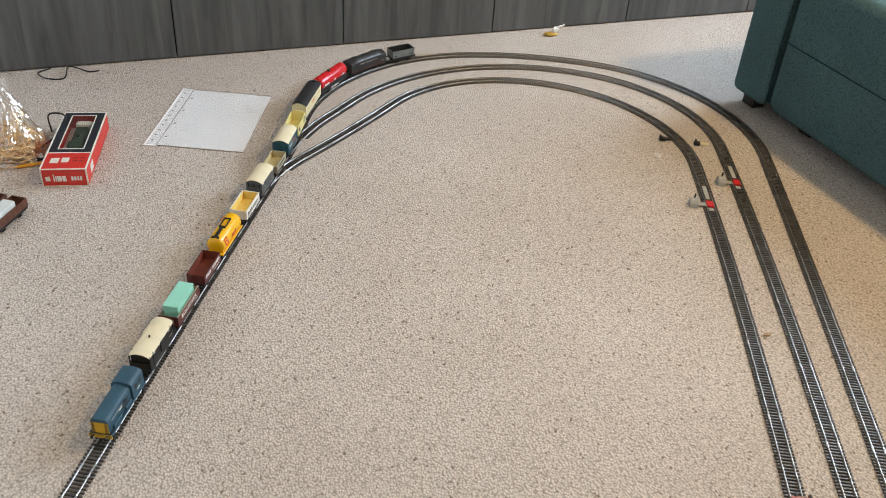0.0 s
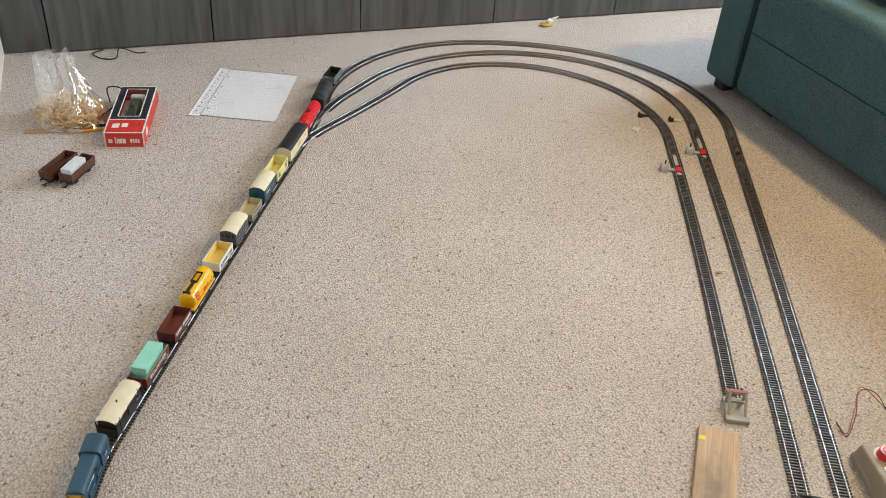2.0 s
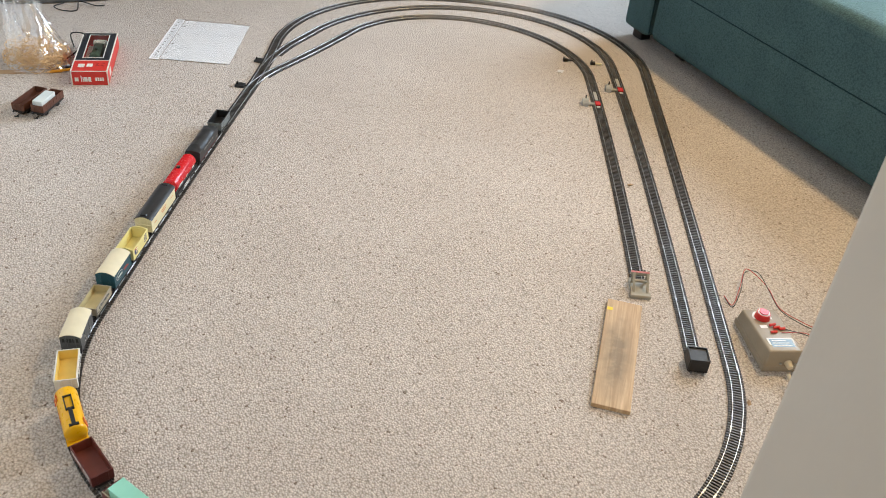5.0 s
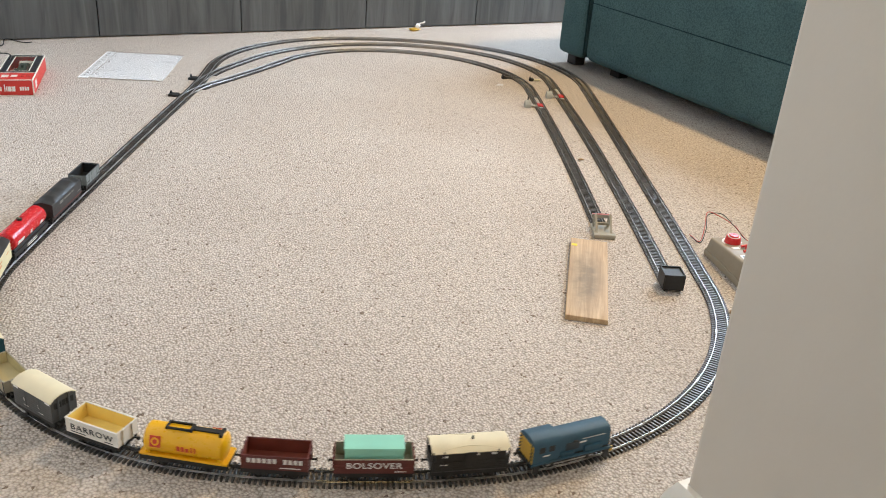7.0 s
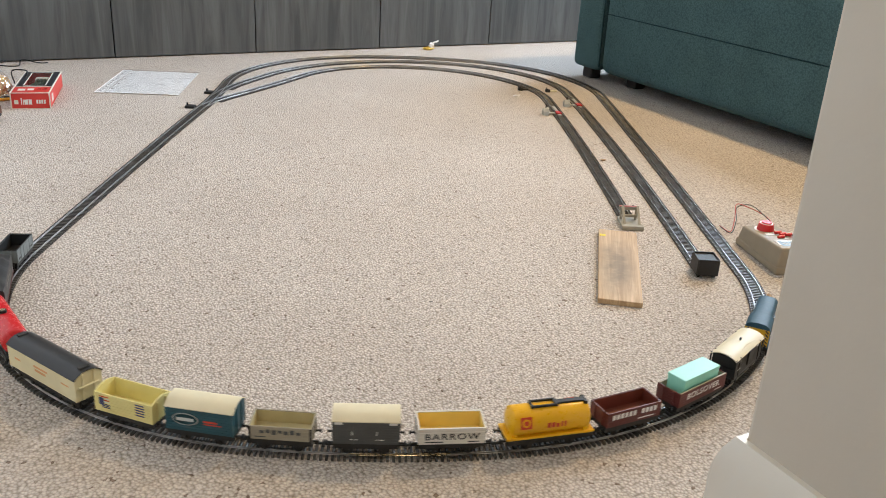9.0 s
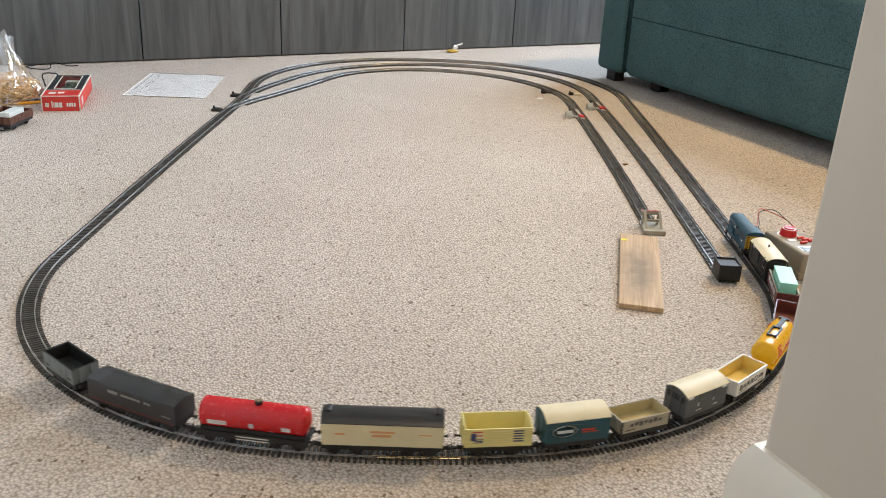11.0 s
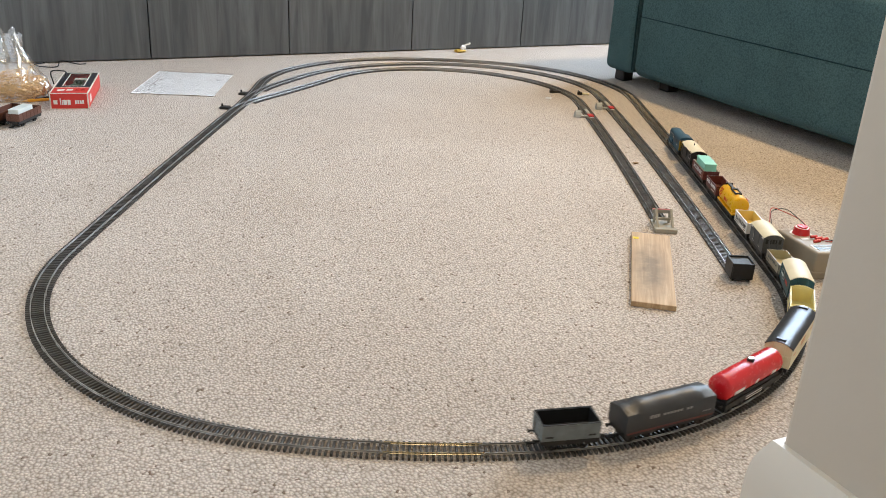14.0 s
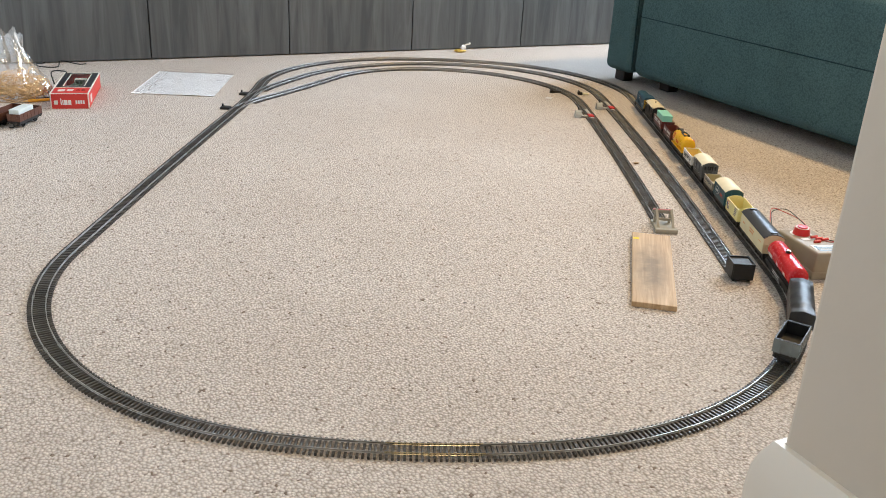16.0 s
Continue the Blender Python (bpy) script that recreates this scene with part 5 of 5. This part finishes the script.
def build_loco_box():
    m = pose(-0.884, 2.325, 0, 0, 0, 19.0)
    t = thing("model_box", m, "red and black card box with a window showing a green model", "box")
    hx, hy, h = 0.043, 0.122, 0.039
    part("tray", box(-hx, hx, -hy, hy, 0.0, 0.004, 0.0006, 1), M_BOX_RED, t)
    for s in (-1, 1):
        part("side", box(min(s * hx, s * (hx - 0.001)), max(s * hx, s * (hx - 0.001)), -hy, hy, 0.002, h), M_BOX_RED, t)
        part("end", box(-hx + 0.001, hx - 0.001, min(s * hy, s * (hy - 0.001)), max(s * hy, s * (hy - 0.001)), 0.002, h), M_BOX_RED, t)
    # top panels round the window
    wx, w0, w1 = 0.025, -0.040, 0.108
    bm = bmesh.new()
    add_box(bm, -hx, -wx, w0 - 0.016, hy, h - 0.001, h)
    add_box(bm, wx, hx, w0 - 0.016, hy, h - 0.001, h)
    add_box(bm, -wx, wx, w1, hy, h - 0.001, h)
    add_box(bm, -wx, wx, w0 - 0.016, w0, h - 0.001, h)
    part("lid_frame", bm, M_BOX_BLACK, t, "black printed window frame")
    part("lid", box(-hx, hx, -hy, w0 - 0.0165, h - 0.001, h), M_BOX_RED, t)
    edge = bmesh.new()
    for x in (-wx, wx):
        add_box(edge, x - 0.0012, x + 0.0012, w0, w1, h, h + 0.0003)
    for y in (w0, w1):
        add_box(edge, -wx, wx, y - 0.0012, y + 0.0012, h, h + 0.0003)
    for x in (-hx, hx):
        add_box(edge, x - 0.0016, x + 0.0016, -hy, hy, h - 0.0014, h + 0.0004)
        add_box(edge, x - 0.0014, x + 0.0014, -hy - 0.0006, -hy + 0.001, 0, h)
    for y in (-hy, w0 - 0.0165, hy):
        add_box(edge, -hx, hx, y - 0.0014, y + 0.0014, h - 0.0010, h + 0.0005)
    add_box(edge, -hx, hx, -hy - 0.0006, -hy, 0, 0.0016)
    part("worn_edge", edge, M_CARD, t, "white worn card edges")
    win = part("window", box(-wx, wx, w0, w1, h - 0.0009, h - 0.0005), M_PLASTIC, t, "clear film window")
    win.visible_shadow = False
    part("inner_tray", box(-wx - 0.008, wx + 0.008, w0, w1, 0.005, 0.008), M_CARD, t, "white inner tray")
    bm = box(-0.0125, 0.0125, -0.016, 0.076, 0.010, 0.030, 0.003, 2)
    add_box(bm, -0.0145, 0.0145, -0.022, 0.006, 0.010, 0.034, 0.003, 2)
    add_cyl(bm, (0, 0.030, 0.028), (0, 0.030, 0.036), 0.004, 10)
    add_box(bm, -0.016, 0.016, 0.020, 0.040, 0.010, 0.022, 0.002, 1)
    part("boxed_model", bm, M_GREEN, t, "dark green model locomotive")
    part("packing", box(-0.018, 0.018, 0.085, 0.103, 0.008, 0.030, 0.006, 3), M_CARD, t, "white packing")
    # printed shapes: brand becomes plain bars
    yf = -hy - 0.0004
    for i, (w, z) in enumerate(((0.0022, 0.016), (0.0022, 0.012), (0.0080, 0.012), (0.0070, 0.012))):
        x = -0.020 + (0, 0.0042, 0.0105, 0.0195)[i]
        part("print_bar", box(x - w / 2, x + w / 2, yf - 0.0002, yf + 0.0004, 0.011, 0.011 + z), M_WHITE_MARK, t)
    part("print_emblem", box(-0.036, -0.027, yf - 0.0002, yf + 0.0004, 0.012, 0.022), M_CARD, t)
    for i in range(4):
        part("print_bar", box(0.013 + 0.0055 * i, 0.017 + 0.0055 * i, yf - 0.0002, yf + 0.0004, 0.013, 0.022), M_WHITE_MARK, t)
    for x, y, w, d in ((-0.022, -0.088, 0.016, 0.020), (-0.002, -0.086, 0.014, 0.018)):
        part("print_patch", box(x - w / 2, x + w / 2, y - d / 2, y + d / 2, h, h + 0.0004), M_CARD, t)
    for i in range(4):
        bm = box(-0.0045, 0.0045, -0.0008, 0.0008, h, h + 0.0004)
        bm.transform(Matrix.Translation((0.016 + 0.013 * (i % 2), -0.078 - 0.012 * (i // 2), 0)) @ pose(0, 0, 0, 0, 0, 50 - 20 * i))
        part("scribble", bm, M_BLACK_MARK, t, "black pen marks")
    part("side_print", box(hx, hx + 0.0004, -0.085, -0.060, 0.008, 0.026), M_CARD, t)


def build_bag():
    t = thing("polythene_bag", pose(-1.028, 2.302, 0, 0, 0, 0), "clear polythene bag of tan rubber bands, open at the top", "bag")
    rnd = random.Random(9)
    bm = bmesh.new()
    for i in range(330):
        a, r = rnd.uniform(0, 6.283), 0.066 * math.sqrt(rnd.random())
        cx, cy = r * math.cos(a) * 1.05, r * math.sin(a) * 0.9 - 0.01
        top = 0.014 + 0.050 * max(0, 1 - (r / 0.078) ** 2)
        cz = rnd.uniform(0.006, top)
        rad = rnd.uniform(0.012, 0.026)
        tilt = Euler((rnd.gauss(0, 0.5), rnd.gauss(0, 0.5), rnd.uniform(0, 6.28))).to_matrix()
        sq = rnd.uniform(0.5, 1.0)
        pts = [Vector((cx, cy, cz)) + tilt @ Vector((rad * math.cos(k * 0.628), rad * sq * math.sin(k * 0.628), 0.004 * math.sin(k * 1.3 + i))) for k in range(11)]
        pts = [Vector((p.x, p.y, max(0.002, p.z))) for p in pts]
        tube(bm, pts, 0.0010, 4)
    tagged(part("rubber_band_tangle", bm, M_STRAW, t, "tangle of tan rubber bands"), kind="stuff")
    # brown card at the bottom
    bm = box(-0.075, 0.085, -0.010, 0.004, 0, 0.002)
    bm.transform(Matrix.Translation((0.0, -0.07, 0.002)) @ pose(0, 0, 0, 18, 0, 22))
    part("card_header", bm, M_KRAFT, t, "brown card strip")
    # crumpled film: a gathered sack
    bm = bmesh.new()
    rows, cols = 30, 84
    grid = []
    for j in range(rows):
        v = j / (rows - 1)
        z = 0.003 + 0.150 * v
        base = 0.090 * (1 - 0.62 * v ** 0.8 + 0.12 * v * v)
        ring = []
        for k in range(cols):
            a = 2 * math.pi * k / cols
            fold = 1 + (0.10 + 0.30 * v) * noise.noise((math.cos(a) * 2.3, math.sin(a) * 2.3, v * 2.2)) + 0.09 * noise.noise((math.cos(a) * 7, math.sin(a) * 7, v * 5)) + 0.05 * noise.noise((math.cos(a) * 16, math.sin(a) * 16, v * 9))
            r = base * fold
            ring.append(bm.verts.new((r * math.cos(a) - 0.040 * v, r * math.sin(a) * (0.88 - 0.45 * v) + 0.02 * v, max(0.002, z + 0.018 * v * noise.noise((math.cos(a) * 3, math.sin(a) * 3, 7))))))
        grid.append(ring)
    for r0, r1 in zip(grid, grid[1:]):
        for k in range(cols):
            bm.faces.new((r0[k], r0[(k + 1) % cols], r1[(k + 1) % cols], r1[k]))
    film = part("film", bm, M_BAG, t, "crumpled clear polythene")
    film.visible_shadow = False
    smooth(film, 30)
    # pencils and wires by the bag
    for k, (x, y, turn, mat, lab) in enumerate(((-0.935, 2.270, 38, M_PENCIL_YELLOW, "orange painted pencil lying on the carpet"), (-0.945, 2.283, 33, M_BOX_BLACK, "dark pencil lying on the carpet"))):
        p = thing("pencil", pose(x, y, 0.004, 0, 0, turn), lab, "pencil", "pencils")
        part("shaft", cyl((-0.045, 0, 0), (0.035, 0, 0), 0.0036, 6), mat, p)
        part("tip", cyl((-0.045, 0, 0), (-0.058, 0, 0), 0.0036, 6, 0.0005), M_STRAW, p)
    bm = tube(bmesh.new(), spline([(-0.968, 2.372, 0.02), (-0.985, 2.395, 0.045), (-0.962, 2.405, 0.048), (-0.94, 2.388, 0.046), (-0.95, 2.36, 0.02), (-0.97, 2.33, 0.004)], 6), 0.0018, 6)
    smooth(solo("black_wire", bm, M_BLACK, pose(0, 0, 0), "bent black wire beside the bag", "wire"), 60)
    bm = tube(bmesh.new(), spline([(-1.165, 2.690, 0.003), (-1.178, 2.655, 0.003), (-1.14, 2.635, 0.003), (-1.105, 2.650, 0.003), (-1.12, 2.70, 0.010), (-1.07, 2.70, 0.004), (-1.05, 2.715, 0.003)], 8), 0.0016, 6)
    smooth(solo("black_wire", bm, M_BLACK, pose(0, 0, 0), "loose loop of black wire near the cupboards", "wire"), 60)


def build_parked_wagons():
    for x, y, turn, load in ((-0.918, 2.058, 87, False), (-0.875, 2.060, 89, True)):
        t = thing("open_wagon", pose(x, y, -RT, 0, 0, turn), "brown open wagon with a pale block load, standing on the carpet" if load else "empty brown open wagon standing on the carpet", "model wagon", "parked wagons")
        L, W = 0.092 if load else 0.098, 0.031
        running_gear(t, L, 0.050)
        open_body(t, L, W, 0.0165, M_BROWN, M_BROWN, 4, M_BROWN, 0.0013, 0, (-0.03, -0.015, 0, 0.015, 0.03))
        if load:
            part("load", box(-0.042, 0.018, -0.0118, 0.0118, BASE + 0.0012, BASE + 0.0255, 0.0008, 2), M_PALE_LOAD, t, "pale grey block load")


def build_scraps():
    t = thing("sweet_wrapper", pose(0.018, 3.345, 0, 0, 0, 25) @ Matrix.Diagonal((0.8, 0.8, 0.62, 1)), "crumpled mustard and white wrapper near the cupboards", "wrapper")
    bm = bmesh.new()
    bmesh.ops.create_icosphere(bm, subdivisions=2, radius=1)
    for v in bm.verts:
        k = 1 + 0.5 * noise.noise(v.co * 2.5)
        v.co = Vector((v.co.x * 0.026 * k, v.co.y * 0.014 * k, max(0.0, 0.010 + v.co.z * 0.010 * k)))
    part("paper_body", bm, M_MUSTARD, t, "mustard crumpled paper")
    bm = bmesh.new()
    bmesh.ops.create_icosphere(bm, subdivisions=2, radius=1)
    for v in bm.verts:
        k = 1 + 0.6 * noise.noise(v.co * 2.1 + Vector((4, 0, 0)))
        v.co = Vector((0.014 + v.co.x * 0.012 * k, v.co.y * 0.010 * k, 0.026 + v.co.z * 0.016 * k))
    part("twist", bm, M_PAPER, t, "white twisted end")
    part("twist_tail", tube(bmesh.new(), spline([(0.016, 0, 0.034), (0.028, 0, 0.044), (0.040, 0, 0.046), (0.046, 0, 0.054)], 5), 0.004, 6), M_PAPER, t)
    bm = bmesh.new()
    v = [bm.verts.new(p) for p in ((-0.011, -0.006, 0.001), (0.008, -0.009, 0.001), (0.012, 0.006, 0.004), (-0.004, 0.010, 0.002))]
    bm.faces.new(v)
    bmesh.ops.solidify(bm, geom=bm.faces[:], thickness=0.0012)
    solo("paper_scrap", bm, M_PAPER, pose(0.324, 2.70, 0.0012, 0, 0, 0), "small torn scrap of white paper on the carpet", "paper scrap")
    rnd = random.Random(2)
    for x, y, s in ((0.512, 2.11, 0.008), (0.70, 1.44, 0.007), (-0.75, 1.60, 0.006), (-0.62, 1.93, 0.004), (0.10, 2.32, 0.003), (0.19, 1.33, 0.003), (0.95, 1.92, 0.004)):
        bm = bmesh.new()
        bmesh.ops.create_icosphere(bm, subdivisions=1, radius=1)
        for v in bm.verts:
            k = 1 + 0.5 * rnd.uniform(-1, 1)
            v.co = Vector((v.co.x * s * k, v.co.y * s * 0.5 * k, max(0, s * 0.3 + v.co.z * s * 0.35)))
        solo("carpet_fluff", bm, M_KRAFT if s > 0.0045 else M_HOLE, pose(x, y, 0, 0, 0, rnd.uniform(0, 90)), "small brown crumb on the carpet", "crumb", "crumbs on the carpet")


def build_window():
    t = thing("window_1", room_pose(ROOM_RIGHT + 0.06, (WIN_W0 + WIN_W1) / 2, WIN_Z0), "white framed window over the sofa", "window", "", "structure")
    half, high = (WIN_W1 - WIN_W0) / 2, WIN_Z1 - WIN_Z0
    for y in (-half + 0.025, 0, half - 0.025):
        part("window_frame", box(-0.025, 0.025, y - 0.025, y + 0.025, 0.05, high - 0.05), M_SKIRT, t)
    for z in (0.025, high - 0.025):
        part("window_frame", box(-0.025, 0.025, -half, half, z - 0.025, z + 0.025), M_SKIRT, t)
    for c in (-half / 2, half / 2):
        pane = part("pane", box(-0.003, 0.003, c - half / 2 + 0.026, c + half / 2 - 0.026, 0.051, high - 0.051), M_PLASTIC, t)
        pane.visible_shadow = False


build_room()
build_cupboards()
build_sofa()
build_window()
build_board()
build_paper()
build_loco_box()
build_bag()
build_parked_wagons()
build_controller()
build_buffer_stop()
build_black_buffer()
build_uncouplers()
build_scraps()
build_loco()
build_brake_van()
build_bolsover()
build_maroon_open()
build_yellow_tank()
build_barrow()
build_grey_van()
build_stone_open()
build_teal_van()
build_lemon_open()
build_long_van()
build_red_tank()
build_sheeted_wagon()
build_mineral_wagon()
build_track()


def true_size(t, k=1.035):
    """The stock is a little larger than its drawn sizes; it grows about the rail top."""
    grow = Matrix.Translation((0, 0, RT)) @ Matrix.Scale(k, 4) @ Matrix.Translation((0, 0, -RT))
    for child in t.children:
        child.matrix_local = grow @ child.matrix_local


for rolling in ROLLING:
    true_size(rolling[0])


def rolling_pose(s, wheelbase):
    """Both axles stand on the line; the wagon lies on the chord between them."""
    fx, fy, _ = OUTER.at(s + wheelbase / 2)
    bx, by, _ = OUTER.at(s - wheelbase / 2)
    return Matrix.Translation(((fx + bx) / 2, (fy + by) / 2, 0)) @ Matrix.Rotation(math.atan2(fy - by, fx - bx), 4, "Z")


def motions():
    knots = [k[0] for k in TRAIN]
    gone = [k[1] for k in TRAIN]
    slope = np.gradient(gone, knots)

    def travelled(t):
        i = min(max(int(np.searchsorted(knots, t)) - 1, 0), len(knots) - 2)
        d = knots[i + 1] - knots[i]
        a = (t - knots[i]) / d
        return ((2 * a ** 3 - 3 * a ** 2 + 1) * gone[i] + (a ** 3 - 2 * a ** 2 + a) * d * slope[i] + (3 * a ** 2 - 2 * a ** 3) * gone[i + 1] + (a ** 3 - a ** 2) * d * slope[i + 1])

    for t, offset, wheelbase in ROLLING:
        walk(t, [(k * 0.25, rolling_pose(travelled(k * 0.25) + offset, wheelbase)) for k in range(65)])


motions()
